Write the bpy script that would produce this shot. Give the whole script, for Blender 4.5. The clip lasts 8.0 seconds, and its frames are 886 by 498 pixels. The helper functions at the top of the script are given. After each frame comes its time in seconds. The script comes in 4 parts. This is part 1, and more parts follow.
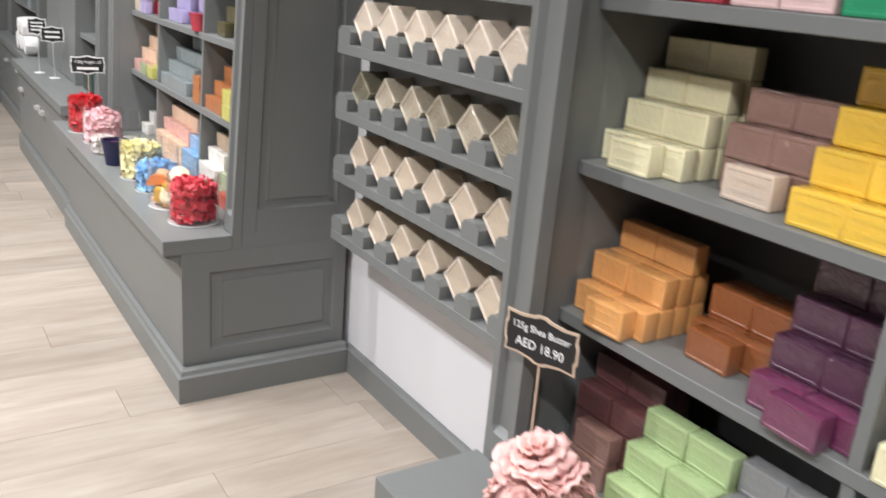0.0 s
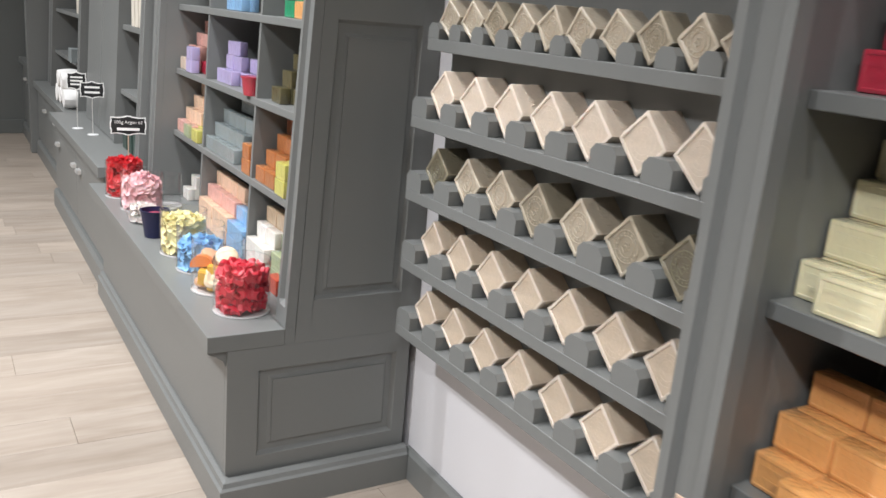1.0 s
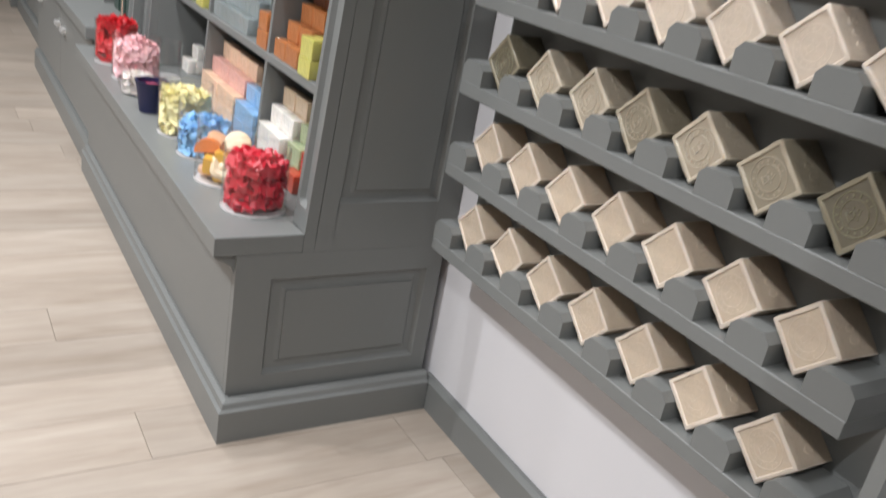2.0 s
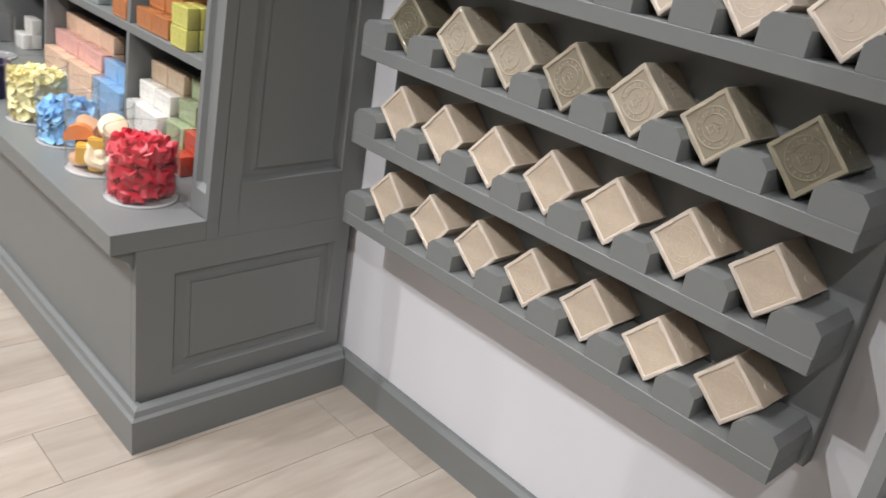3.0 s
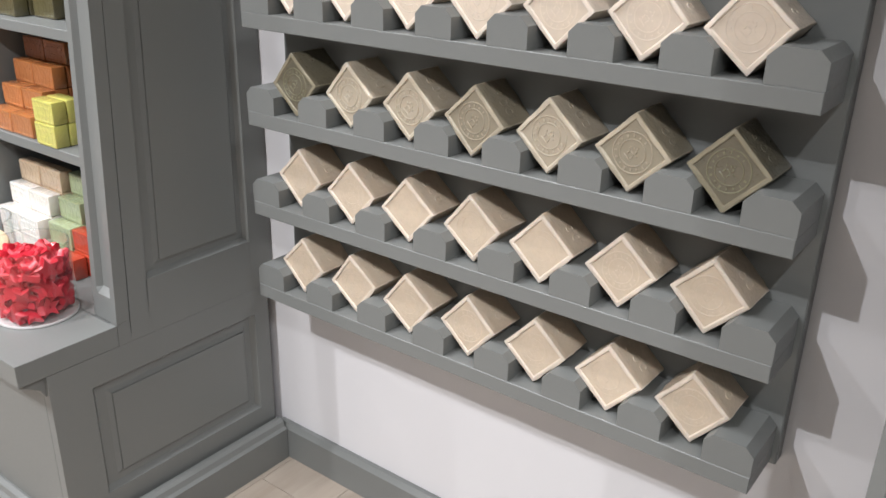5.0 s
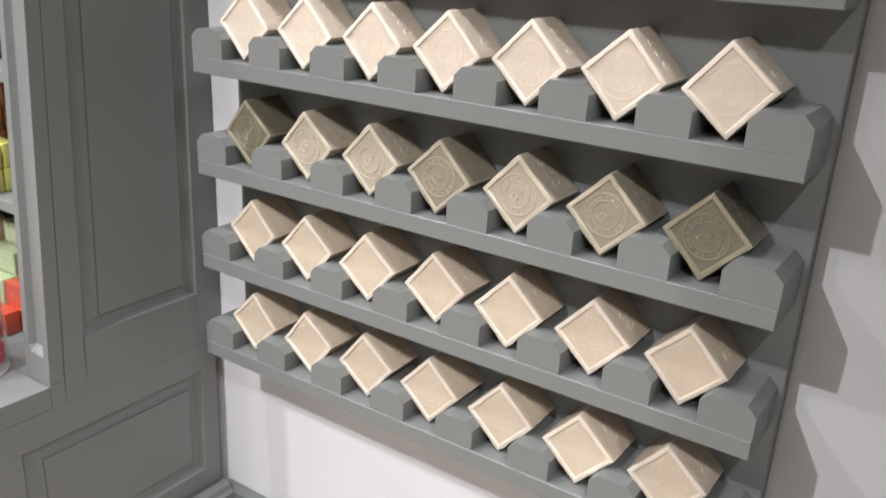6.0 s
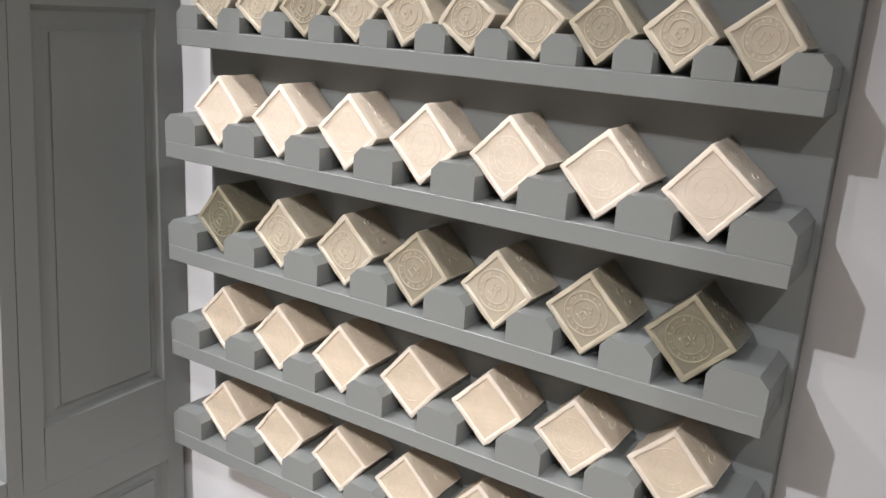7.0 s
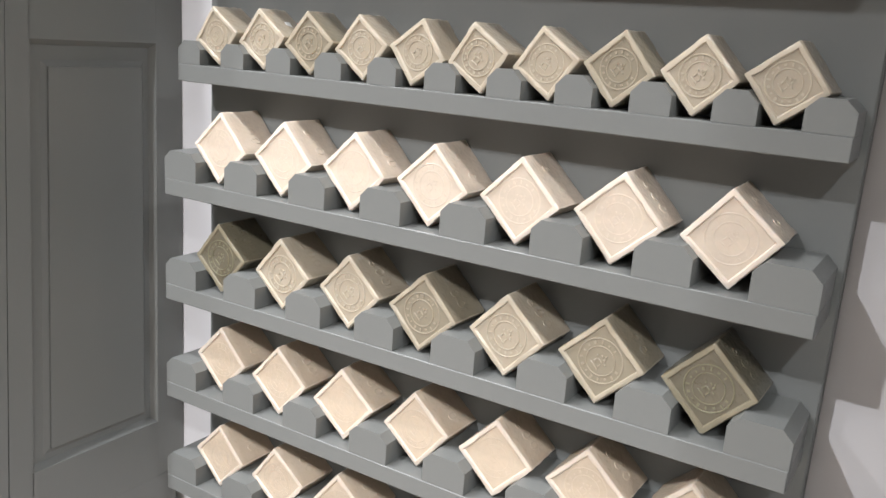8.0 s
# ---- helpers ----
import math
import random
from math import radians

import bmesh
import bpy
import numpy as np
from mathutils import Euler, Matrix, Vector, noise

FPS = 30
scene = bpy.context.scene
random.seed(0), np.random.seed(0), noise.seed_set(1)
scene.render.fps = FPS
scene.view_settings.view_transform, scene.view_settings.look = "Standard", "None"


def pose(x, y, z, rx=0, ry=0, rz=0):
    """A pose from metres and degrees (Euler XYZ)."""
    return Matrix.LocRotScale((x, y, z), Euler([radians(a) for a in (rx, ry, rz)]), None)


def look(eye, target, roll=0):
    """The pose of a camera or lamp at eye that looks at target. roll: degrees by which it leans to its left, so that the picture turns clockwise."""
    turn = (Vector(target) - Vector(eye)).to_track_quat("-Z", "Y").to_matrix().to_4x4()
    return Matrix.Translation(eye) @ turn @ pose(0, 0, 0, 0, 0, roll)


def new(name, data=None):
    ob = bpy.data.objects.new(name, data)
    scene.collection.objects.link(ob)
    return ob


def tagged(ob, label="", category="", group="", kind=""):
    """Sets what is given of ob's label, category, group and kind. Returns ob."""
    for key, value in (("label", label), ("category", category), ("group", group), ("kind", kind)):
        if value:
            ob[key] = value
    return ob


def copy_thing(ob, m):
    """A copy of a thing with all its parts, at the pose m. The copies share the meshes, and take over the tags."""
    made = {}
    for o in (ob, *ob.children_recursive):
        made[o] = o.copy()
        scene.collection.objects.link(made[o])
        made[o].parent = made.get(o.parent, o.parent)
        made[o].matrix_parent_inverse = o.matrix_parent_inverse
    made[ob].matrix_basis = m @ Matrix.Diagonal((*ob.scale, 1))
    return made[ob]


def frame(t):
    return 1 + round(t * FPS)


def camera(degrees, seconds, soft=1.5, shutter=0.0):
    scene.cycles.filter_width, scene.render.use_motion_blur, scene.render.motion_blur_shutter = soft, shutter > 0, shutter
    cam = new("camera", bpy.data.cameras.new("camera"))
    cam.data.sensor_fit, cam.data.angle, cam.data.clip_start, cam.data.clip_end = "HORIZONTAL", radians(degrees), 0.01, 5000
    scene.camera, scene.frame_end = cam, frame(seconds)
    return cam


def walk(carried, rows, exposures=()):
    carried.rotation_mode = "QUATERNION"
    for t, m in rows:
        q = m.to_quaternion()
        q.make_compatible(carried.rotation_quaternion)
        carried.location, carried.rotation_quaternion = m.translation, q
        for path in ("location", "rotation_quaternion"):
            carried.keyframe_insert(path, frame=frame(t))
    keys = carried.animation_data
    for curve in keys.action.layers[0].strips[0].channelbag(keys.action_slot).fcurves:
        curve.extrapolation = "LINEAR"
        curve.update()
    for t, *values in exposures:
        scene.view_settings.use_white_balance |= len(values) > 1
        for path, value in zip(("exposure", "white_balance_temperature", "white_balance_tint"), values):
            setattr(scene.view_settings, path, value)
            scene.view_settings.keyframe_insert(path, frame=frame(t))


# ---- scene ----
cam = camera(55.3, 8.0, shutter=0.4)
PATH = [
    (0, (1.663, 2.301, 1.386), (2.72, 3.88, 0.764), 4.8),
    (0.5, (1.677, 2.452, 1.414), (2.682, 4.089, 0.854), 5.2),
    (1, (1.719, 2.684, 1.418), (2.731, 4.326, 0.889), 5.1),
    (1.5, (1.729, 2.873, 1.388), (2.739, 4.509, 0.84), 5.8),
    (2, (1.751, 3.051, 1.32), (2.789, 4.589, 0.574), 10.6),
    (2.2, (1.743, 3.094, 1.304), (2.817, 4.579, 0.503), 11.5),
    (3.3, (1.645, 3.243, 1.311), (3.013, 4.467, 0.518), 8.1),
    (3.5, (1.649, 3.257, 1.32), (3.023, 4.467, 0.517), 7.4),
    (4, (1.653, 3.269, 1.331), (3.063, 4.444, 0.535), 5.3),
    (4.5, (1.658, 3.284, 1.354), (3.115, 4.411, 0.575), 1.5),
    (5.8, (1.734, 3.377, 1.387), (3.272, 4.426, 0.658), 2.9),
    (6, (1.742, 3.384, 1.384), (3.31, 4.419, 0.698), 3.0),
    (6.5, (1.764, 3.396, 1.412), (3.377, 4.421, 0.823), 3.4),
    (7, (1.78, 3.413, 1.429), (3.409, 4.431, 0.874), 3.6),
    (7.5, (1.791, 3.428, 1.44), (3.433, 4.446, 0.921), 3.6),
    (8, (1.795, 3.459, 1.436), (3.452, 4.468, 0.952), 4.1),
]
walk(cam, [(t, look(eye, target, roll)) for t, eye, target, roll in PATH],
     [(0, 0.26), (1, 0.20), (2, 0.0), (3.5, 0.02), (4.7, 0.18), (6, 0.40), (8, 0.56)])

# ---- world and lights ----
world = bpy.data.worlds.new("shop_world")
world.use_nodes = True
scene.world = world
world.node_tree.nodes["Background"].inputs[0].default_value = (0.8, 0.88, 1.0, 1)
world.node_tree.nodes["Background"].inputs[1].default_value = 0.02
scene.view_settings.exposure = 0.0

CEIL = 2.9
# unseen ceiling spots, added to light the shop: place and share of the power
# the second and third follow the shadows by the rack; the rest is fill
LAMPS = [(0.9, 1.6, 1.05), (0.8, 2.66, 0.8), (0.65, 4.70, 1.6), (0.85, 5.6, 1.0), (0.9, 7.0, 1.0), (0.9, 8.5, 1.0), (0.9, 10.0, 1.0),
         (-0.8, 2.2, 0.45), (-0.8, 4.6, 0.4), (-0.8, 7.2, 1.0), (2.25, 4.85, 0.55), (2.15, 3.0, 0.29), (2.1, 5.3, 0.34), (2.1, 6.4, 0.24), (1.6, 7.4, 0.36), (1.6, 1.4, 0.3)]
LAMP_POWER = 118.0


# ---- materials ----
def mat(name, colour, rough=0.5, metal=0.0, vary=0.12, scale=6.0, grain=60.0, bump=0.1, coat=0.0, dark=None, per=0.0):
    """A painted or plain surface: colour mottled at two scales, with fine relief."""
    m = bpy.data.materials.new(name)
    m.use_nodes = True
    n, l = m.node_tree.nodes, m.node_tree.links
    b = n["Principled BSDF"]
    tc = n.new("ShaderNodeTexCoord")
    big, fine = n.new("ShaderNodeTexNoise"), n.new("ShaderNodeTexNoise")
    big.inputs["Scale"].default_value, big.inputs["Detail"].default_value = scale, 3
    fine.inputs["Scale"].default_value, fine.inputs["Detail"].default_value = grain, 4
    l.new(tc.outputs["Object"], big.inputs["Vector"])
    l.new(tc.outputs["Object"], fine.inputs["Vector"])
    mix = n.new("ShaderNodeMix")
    mix.data_type = "RGBA"
    lo = dark or tuple(c * (1 - vary) for c in colour)
    hi = tuple(min(1, c * (1 + vary)) for c in colour)
    mix.inputs[6].default_value, mix.inputs[7].default_value = (*lo, 1), (*hi, 1)
    add = n.new("ShaderNodeMath")
    add.operation = "MULTIPLY_ADD"
    add.inputs[1].default_value = 0.35
    l.new(fine.outputs[0], add.inputs[0])
    half = n.new("ShaderNodeMath")
    half.operation = "MULTIPLY"
    half.inputs[1].default_value = 0.65
    l.new(big.outputs[0], half.inputs[0])
    l.new(half.outputs[0], add.inputs[2])
    l.new(add.outputs[0], mix.inputs[0])
    out = mix.outputs[2]
    if per:
        info, hsv = n.new("ShaderNodeObjectInfo"), n.new("ShaderNodeHueSaturation")
        rng = n.new("ShaderNodeMapRange")
        rng.inputs[3].default_value, rng.inputs[4].default_value = 1 - per, 1 + per
        l.new(info.outputs["Random"], rng.inputs[0])
        l.new(rng.outputs[0], hsv.inputs["Value"])
        l.new(out, hsv.inputs["Color"])
        out = hsv.outputs[0]
    l.new(out, b.inputs["Base Color"])
    rr = n.new("ShaderNodeMapRange")
    rr.inputs[3].default_value, rr.inputs[4].default_value = max(0.02, rough - 0.08), min(1, rough + 0.08)
    l.new(fine.outputs[0], rr.inputs[0])
    l.new(rr.outputs[0], b.inputs["Roughness"])
    b.inputs["Metallic"].default_value = metal
    b.inputs["Coat Weight"].default_value = coat
    b.inputs["Coat Roughness"].default_value = 0.12
    if bump:
        bp = n.new("ShaderNodeBump")
        bp.inputs["Strength"].default_value, bp.inputs["Distance"].default_value = bump, 0.002
        l.new(fine.outputs[0], bp.inputs["Height"])
        l.new(bp.outputs[0], b.inputs["Normal"])
    return m


def plank_mat():
    """Washed oak floor plank: grain along x, knots and grey streaks, each plank its own tone."""
    m = bpy.data.materials.new("washed_oak")
    m.use_nodes = True
    n, l = m.node_tree.nodes, m.node_tree.links
    b = n["Principled BSDF"]
    tc, info = n.new("ShaderNodeTexCoord"), n.new("ShaderNodeObjectInfo")
    mp = n.new("ShaderNodeMapping")
    mp.inputs["Scale"].default_value = (1.5, 10, 1)
    l.new(tc.outputs["Object"], mp.inputs[0])
    shift = n.new("ShaderNodeVectorMath")
    shift.operation = "MULTIPLY_ADD"
    shift.inputs[1].default_value = (37, 53, 11)
    l.new(info.outputs["Random"], shift.inputs[0])
    l.new(mp.outputs[0], shift.inputs[2])
    a, c = n.new("ShaderNodeTexNoise"), n.new("ShaderNodeTexNoise")
    a.inputs["Scale"].default_value, a.inputs["Detail"].default_value, a.inputs["Distortion"].default_value = 1.3, 6, 0.8
    c.inputs["Scale"].default_value, c.inputs["Detail"].default_value = 7, 8
    l.new(shift.outputs[0], a.inputs["Vector"])
    l.new(shift.outputs[0], c.inputs["Vector"])
    ramp = n.new("ShaderNodeValToRGB")
    e = ramp.color_ramp.elements
    e[0].position, e[0].color = 0.28, (0.30, 0.245, 0.195, 1)
    e[1].position, e[1].color = 0.70, (0.41, 0.353, 0.297, 1)
    mid = e.new(0.45)
    mid.color = (0.35, 0.293, 0.24, 1)
    l.new(a.outputs[0], ramp.inputs[0])
    mix = n.new("ShaderNodeMix")
    mix.data_type, mix.blend_type = "RGBA", "MULTIPLY"
    mix.inputs[0].default_value = 0.22
    streak = n.new("ShaderNodeMapRange")
    streak.inputs[1].default_value, streak.inputs[2].default_value, streak.inputs[3].default_value = 0.35, 0.6, 0.72
    l.new(c.outputs[0], streak.inputs[0])
    l.new(ramp.outputs[0], mix.inputs[6])
    l.new(streak.outputs[0], mix.inputs[7])
    hsv, rng = n.new("ShaderNodeHueSaturation"), n.new("ShaderNodeMapRange")
    rng.inputs[3].default_value, rng.inputs[4].default_value = 0.88, 1.1
    l.new(info.outputs["Random"], rng.inputs[0])
    l.new(rng.outputs[0], hsv.inputs["Value"])
    l.new(mix.outputs[2], hsv.inputs["Color"])
    l.new(hsv.outputs[0], b.inputs["Base Color"])
    b.inputs["Roughness"].default_value = 0.42
    bp = n.new("ShaderNodeBump")
    bp.inputs["Strength"].default_value, bp.inputs["Distance"].default_value = 0.15, 0.002
    l.new(c.outputs[0], bp.inputs["Height"])
    l.new(bp.outputs[0], b.inputs["Normal"])
    return m


def glass_mat(name, tint=(1, 1, 1), rough=0.02):
    """Thin clear acrylic: mostly see-through, with real gloss."""
    m = bpy.data.materials.new(name)
    m.use_nodes = True
    n, l = m.node_tree.nodes, m.node_tree.links
    n.remove(n["Principled BSDF"])
    tr, gl, mx, lw = n.new("ShaderNodeBsdfTransparent"), n.new("ShaderNodeBsdfGlossy"), n.new("ShaderNodeMixShader"), n.new("ShaderNodeLayerWeight")
    tr.inputs[0].default_value = (*tint, 1)
    gl.inputs["Roughness"].default_value = rough
    pw, ma = n.new("ShaderNodeMath"), n.new("ShaderNodeMath")
    pw.operation, ma.operation = "POWER", "MULTIPLY_ADD"
    pw.inputs[1].default_value, ma.inputs[1].default_value, ma.inputs[2].default_value = 4.0, 0.55, 0.035
    l.new(lw.outputs["Facing"], pw.inputs[0])
    l.new(pw.outputs[0], ma.inputs[0])
    l.new(ma.outputs[0], mx.inputs[0])
    l.new(tr.outputs[0], mx.inputs[1])
    l.new(gl.outputs[0], mx.inputs[2])
    l.new(mx.outputs[0], n["Material Output"].inputs[0])
    return m


def soap_mat(name, colour, rough=0.38, coat=0.45, vary=0.10, per=0.05):
    m = mat(name, colour, rough, 0, vary, 22, 140, 0.08, coat, per=per)
    b = m.node_tree.nodes["Principled BSDF"]
    b.inputs["Subsurface Weight"].default_value = 0.12
    b.inputs["Subsurface Radius"].default_value = (0.02, 0.012, 0.007)
    b.inputs["Subsurface Scale"].default_value = 0.3
    n, l = m.node_tree.nodes, m.node_tree.links
    tc, wr, bp = n.new("ShaderNodeTexCoord"), n.new("ShaderNodeTexNoise"), n.new("ShaderNodeBump")
    wr.inputs["Scale"].default_value, wr.inputs["Detail"].default_value, wr.inputs["Distortion"].default_value = 38, 2, 2.4
    bp.inputs["Strength"].default_value, bp.inputs["Distance"].default_value = 1.0, 0.006
    l.new(tc.outputs["Object"], wr.inputs["Vector"])
    l.new(wr.outputs[0], bp.inputs["Height"])
    l.new(bp.outputs[0], b.inputs["Coat Normal"])
    b.inputs["Coat Roughness"].default_value = 0.045
    b.inputs["Coat IOR"].default_value = 1.7
    return m


GREY = mat("grey_eggshell_paint", (0.168, 0.174, 0.168), 0.42, 0, 0.05, 3, 220, 0.05)
GREY_FAR = mat("grey_wall_paint", (0.12, 0.128, 0.122), 0.6, 0, 0.06, 2, 150, 0.05)
WHITE = mat("white_wall_paint", (0.68, 0.67, 0.685), 0.6, 0, 0.02, 2, 180, 0.05)
CEILING = mat("ceiling_paint", (0.7, 0.7, 0.7), 0.8, 0, 0.03, 2, 120, 0.05)
OAK = plank_mat()
JOINT = mat("plank_joint", (0.28, 0.225, 0.18), 0.8)
CREAM = soap_mat("cream_soap", (0.54, 0.438, 0.332), vary=0.2)
PALE = soap_mat("pale_cream_soap", (0.62, 0.52, 0.42), vary=0.18)
TAN = soap_mat("tan_olive_soap", (0.37, 0.315, 0.24))
OLIVE = soap_mat("olive_soap", (0.25, 0.215, 0.155))
DARK_OLIVE = soap_mat("dark_olive_soap", (0.130, 0.114, 0.078), 0.3, 0.6)
# paler copies of the soap colours, for the bevels and the front rim
CREAM_EDGE = soap_mat("cream_soap_pale_edge", (0.66, 0.565, 0.47))
PALE_EDGE = soap_mat("pale_soap_paler_edge", (0.74, 0.64, 0.54))
TAN_EDGE = soap_mat("tan_soap_pale_edge", (0.50, 0.435, 0.34))
OLIVE_EDGE = soap_mat("olive_soap_pale_edge", (0.40, 0.345, 0.26))
DARK_EDGE = soap_mat("dark_olive_soap_pale_edge", (0.25, 0.218, 0.150))
TAN_SEAL = soap_mat("tan_soap_seal", (0.45, 0.39, 0.30))
OLIVE_SEAL = soap_mat("olive_soap_seal", (0.35, 0.30, 0.225))
DARK_SEAL = soap_mat("dark_olive_soap_seal", (0.19, 0.175, 0.11))
SLATE = mat("chalkboard", (0.012, 0.012, 0.013), 0.55, 0, 0.2, 10, 90)
BIRCH = mat("birch_frame", (0.56, 0.42, 0.31), 0.6, 0, 0.12, 8, 120, 0.1)
CHALK = mat("chalk_ink", (0.85, 0.85, 0.83), 0.8, 0, 0.05, 20, 200, 0)
CLEAR = glass_mat("clear_acrylic")
CHROME = mat("brushed_nickel", (0.86, 0.85, 0.83), 0.42, 0.8, 0.04)
TOWEL = mat("white_towel", (0.78, 0.77, 0.75), 0.95, 0, 0.06, 12, 320, 0.6)
LAMPBODY = mat("white_lamp_housing", (0.75, 0.75, 0.75), 0.4)
glow = bpy.data.materials.new("lamp_glow")
glow.use_nodes = True
glow.node_tree.nodes["Principled BSDF"].inputs["Emission Color"].default_value = (1, 0.96, 0.9, 1)
glow.node_tree.nodes["Principled BSDF"].inputs["Emission Strength"].default_value = 30


# ---- mesh tools ----
def box(bm, x0, x1, y0, y1, z0, z1):
    v = [bm.verts.new((x, y, z)) for x in (x0, x1) for y in (y0, y1) for z in (z0, z1)]
    for f in ((0, 1, 3, 2), (4, 6, 7, 5), (0, 4, 5, 1), (2, 3, 7, 6), (0, 2, 6, 4), (1, 5, 7, 3)):
        bm.faces.new([v[i] for i in f])
    return v


def boxes(*dims, bevel=0.0, segments=1):
    bm = bmesh.new()
    for d in dims:
        box(bm, *d)
    if bevel:
        bmesh.ops.bevel(bm, geom=bm.edges[:], offset=bevel, segments=segments, affect="EDGES", profile=0.6)
    return bm


def prism(bm, outline, axis, a, b):
    """Sweep a closed outline of (u, v) from a to b along an axis: x takes (y, z), y takes (x, z), z takes (x, y)."""
    def at(u, v, w):
        return {"x": (w, u, v), "y": (u, w, v), "z": (u, v, w)}[axis]
    lo, hi = [bm.verts.new(at(u, v, a)) for u, v in outline], [bm.verts.new(at(u, v, b)) for u, v in outline]
    n = len(outline)
    bm.faces.new(lo), bm.faces.new(hi[::-1])
    for i in range(n):
        bm.faces.new((lo[i], hi[i], hi[(i + 1) % n], lo[(i + 1) % n]))


def lathe(bm, profile, segments=32, cx=0.0, cy=0.0):
    """Turn a profile of (r, z) about a vertical axis."""
    rings = []
    for r, z in profile:
        if r < 1e-6:
            rings.append([bm.verts.new((cx, cy, z))])
        else:
            rings.append([bm.verts.new((cx + r * math.cos(a), cy + r * math.sin(a), z)) for a in (math.tau * i / segments for i in range(segments))])
    for p, q in zip(rings, rings[1:]):
        for i in range(segments):
            j = (i + 1) % segments
            if len(p) == 1 and len(q) > 1:
                bm.faces.new((p[0], q[i], q[j]))
            elif len(q) == 1 and len(p) > 1:
                bm.faces.new((p[i], p[j], q[0]))
            elif len(p) > 1:
                bm.faces.new((p[i], p[j], q[j], q[i]))


def mesh_of(name, bm, material, smooth=False):
    bmesh.ops.recalc_face_normals(bm, faces=bm.faces[:])
    me = bpy.data.meshes.new(name)
    bm.to_mesh(me)
    bm.free()
    for m in material if isinstance(material, (list, tuple)) else (material,):
        me.materials.append(m)
    if smooth:
        me.shade_smooth()
        me.set_sharp_from_angle(angle=radians(35))
    return me


def part(name, bm, material, parent, label="", smooth=False):
    """One mesh object under a thing or under a part."""
    ob = new(name, mesh_of(name, bm, material, smooth))
    ob.parent = parent
    return tagged(ob, label)


def piece(name, me, parent, m):
    """An object of its own on a shared mesh."""
    ob = new(name, me)
    ob.parent, ob.matrix_basis = parent, m
    return ob


def thing(name, label, category, m=None, group="", kind=""):
    ob = new(name)
    ob.empty_display_size = 0.05
    if m is not None:
        ob.matrix_basis = m
    return tagged(ob, label, category, group, kind)


def solid(name, bm, material, label, category, m=None, group="", kind="", smooth=False):
    ob = new(name, mesh_of(name, bm, material, smooth))
    if m is not None:
        ob.matrix_basis = m
    return tagged(ob, label, category, group, kind)


def words(name, text, size, material, parent, m, depth=0.0008):
    """Lettering in the built-in font, as a mesh under its thing."""
    cu = bpy.data.curves.new(name, "FONT")
    cu.body, cu.size, cu.extrude, cu.align_x, cu.align_y, cu.resolution_u = text, size, depth, "CENTER", "CENTER", 3
    tmp = bpy.data.objects.new(name, cu)
    me = bpy.data.meshes.new_from_object(tmp)
    bpy.data.objects.remove(tmp)
    bm = bmesh.new()
    bm.from_mesh(me)
    bmesh.ops.remove_doubles(bm, verts=bm.verts[:], dist=1e-6)
    bm.to_mesh(me)
    bm.free()
    me.materials.clear()
    me.materials.append(material)
    ob = new(name, me)
    ob.parent, ob.matrix_basis = parent, m
    return ob


# ---- the room ----
WALL = 2.95
solid("wall_east", boxes((WALL, WALL + 0.15, -1.0, 11.8, 0, CEIL)), WHITE, "smooth white painted shop wall behind the cabinets", "wall", kind="structure")
solid("wall_north", boxes((-2.2, WALL, 11.65, 11.8, 0, CEIL)), GREY_FAR, "dark grey painted wall at the far end of the shop", "wall", kind="structure")
solid("wall_west", boxes((-2.35, -2.2, -1.0, 11.8, 0, CEIL)), WHITE, "plain white painted wall across the aisle", "wall", kind="structure")
solid("wall_south", boxes((-2.2, WALL, -1.15, -1.0, 0, CEIL)), WHITE, "plain white painted wall behind the aisle", "wall", kind="structure")
solid("ceiling", boxes((-2.35, WALL + 0.15, -1.15, 11.8, CEIL, CEIL + 0.1)), CEILING, "plain white painted ceiling with added, unseen spot lamps", "ceiling", kind="structure")
floor = solid("floor", boxes((-2.35, WALL + 0.15, -1.15, 11.8, -0.1, -0.004)), JOINT, "pale washed oak plank floor with thin joints", "floor", kind="structure")
solid("baseboard", boxes((-2.2, 2.5, 11.625, 11.648, 0, 0.13), bevel=0.004), GREY_FAR, "dark grey painted baseboard along the far wall", "baseboard", kind="structure")


def wall_baseboard(y0, y1):
    bm = bmesh.new()
    prism(bm, [(WALL - 0.022, 0), (WALL, 0), (WALL, 0.098), (WALL - 0.012, 0.098), (WALL - 0.022, 0.086)], "y", y0, y1)
    return solid("baseboard", bm, GREY, "grey painted baseboard under the white wall", "baseboard", kind="structure")


wall_baseboard(3.396, 4.78)

for lx, ly, share in LAMPS:
    lamp = thing("ceiling_spot", "unseen round white recessed ceiling spot lamp, added to light the shop", "lamp", pose(lx, ly, CEIL), "ceiling spots")
    bm = bmesh.new()
    lathe(bm, [(0.055, 0.001), (0.055, -0.012), (0.068, -0.014), (0.068, 0.0)], 24)
    part("trim_ring", bm, LAMPBODY, lamp, smooth=True)
    bm = bmesh.new()
    lathe(bm, [(0, -0.004), (0.054, -0.004)], 24)
    part("lens", bm, glow, lamp)
    li = bpy.data.lights.new("spot_light", "SPOT")
    li.energy, li.spot_size, li.spot_blend, li.shadow_soft_size, li.color = LAMP_POWER * share, radians(125), 0.7, 0.025, (0.975, 0.99, 1.03)
    lo = new("spot_light", li)
    lo.matrix_basis = look((lx, ly, CEIL - 0.05), (lx + 0.45, ly + 0.1, 0))


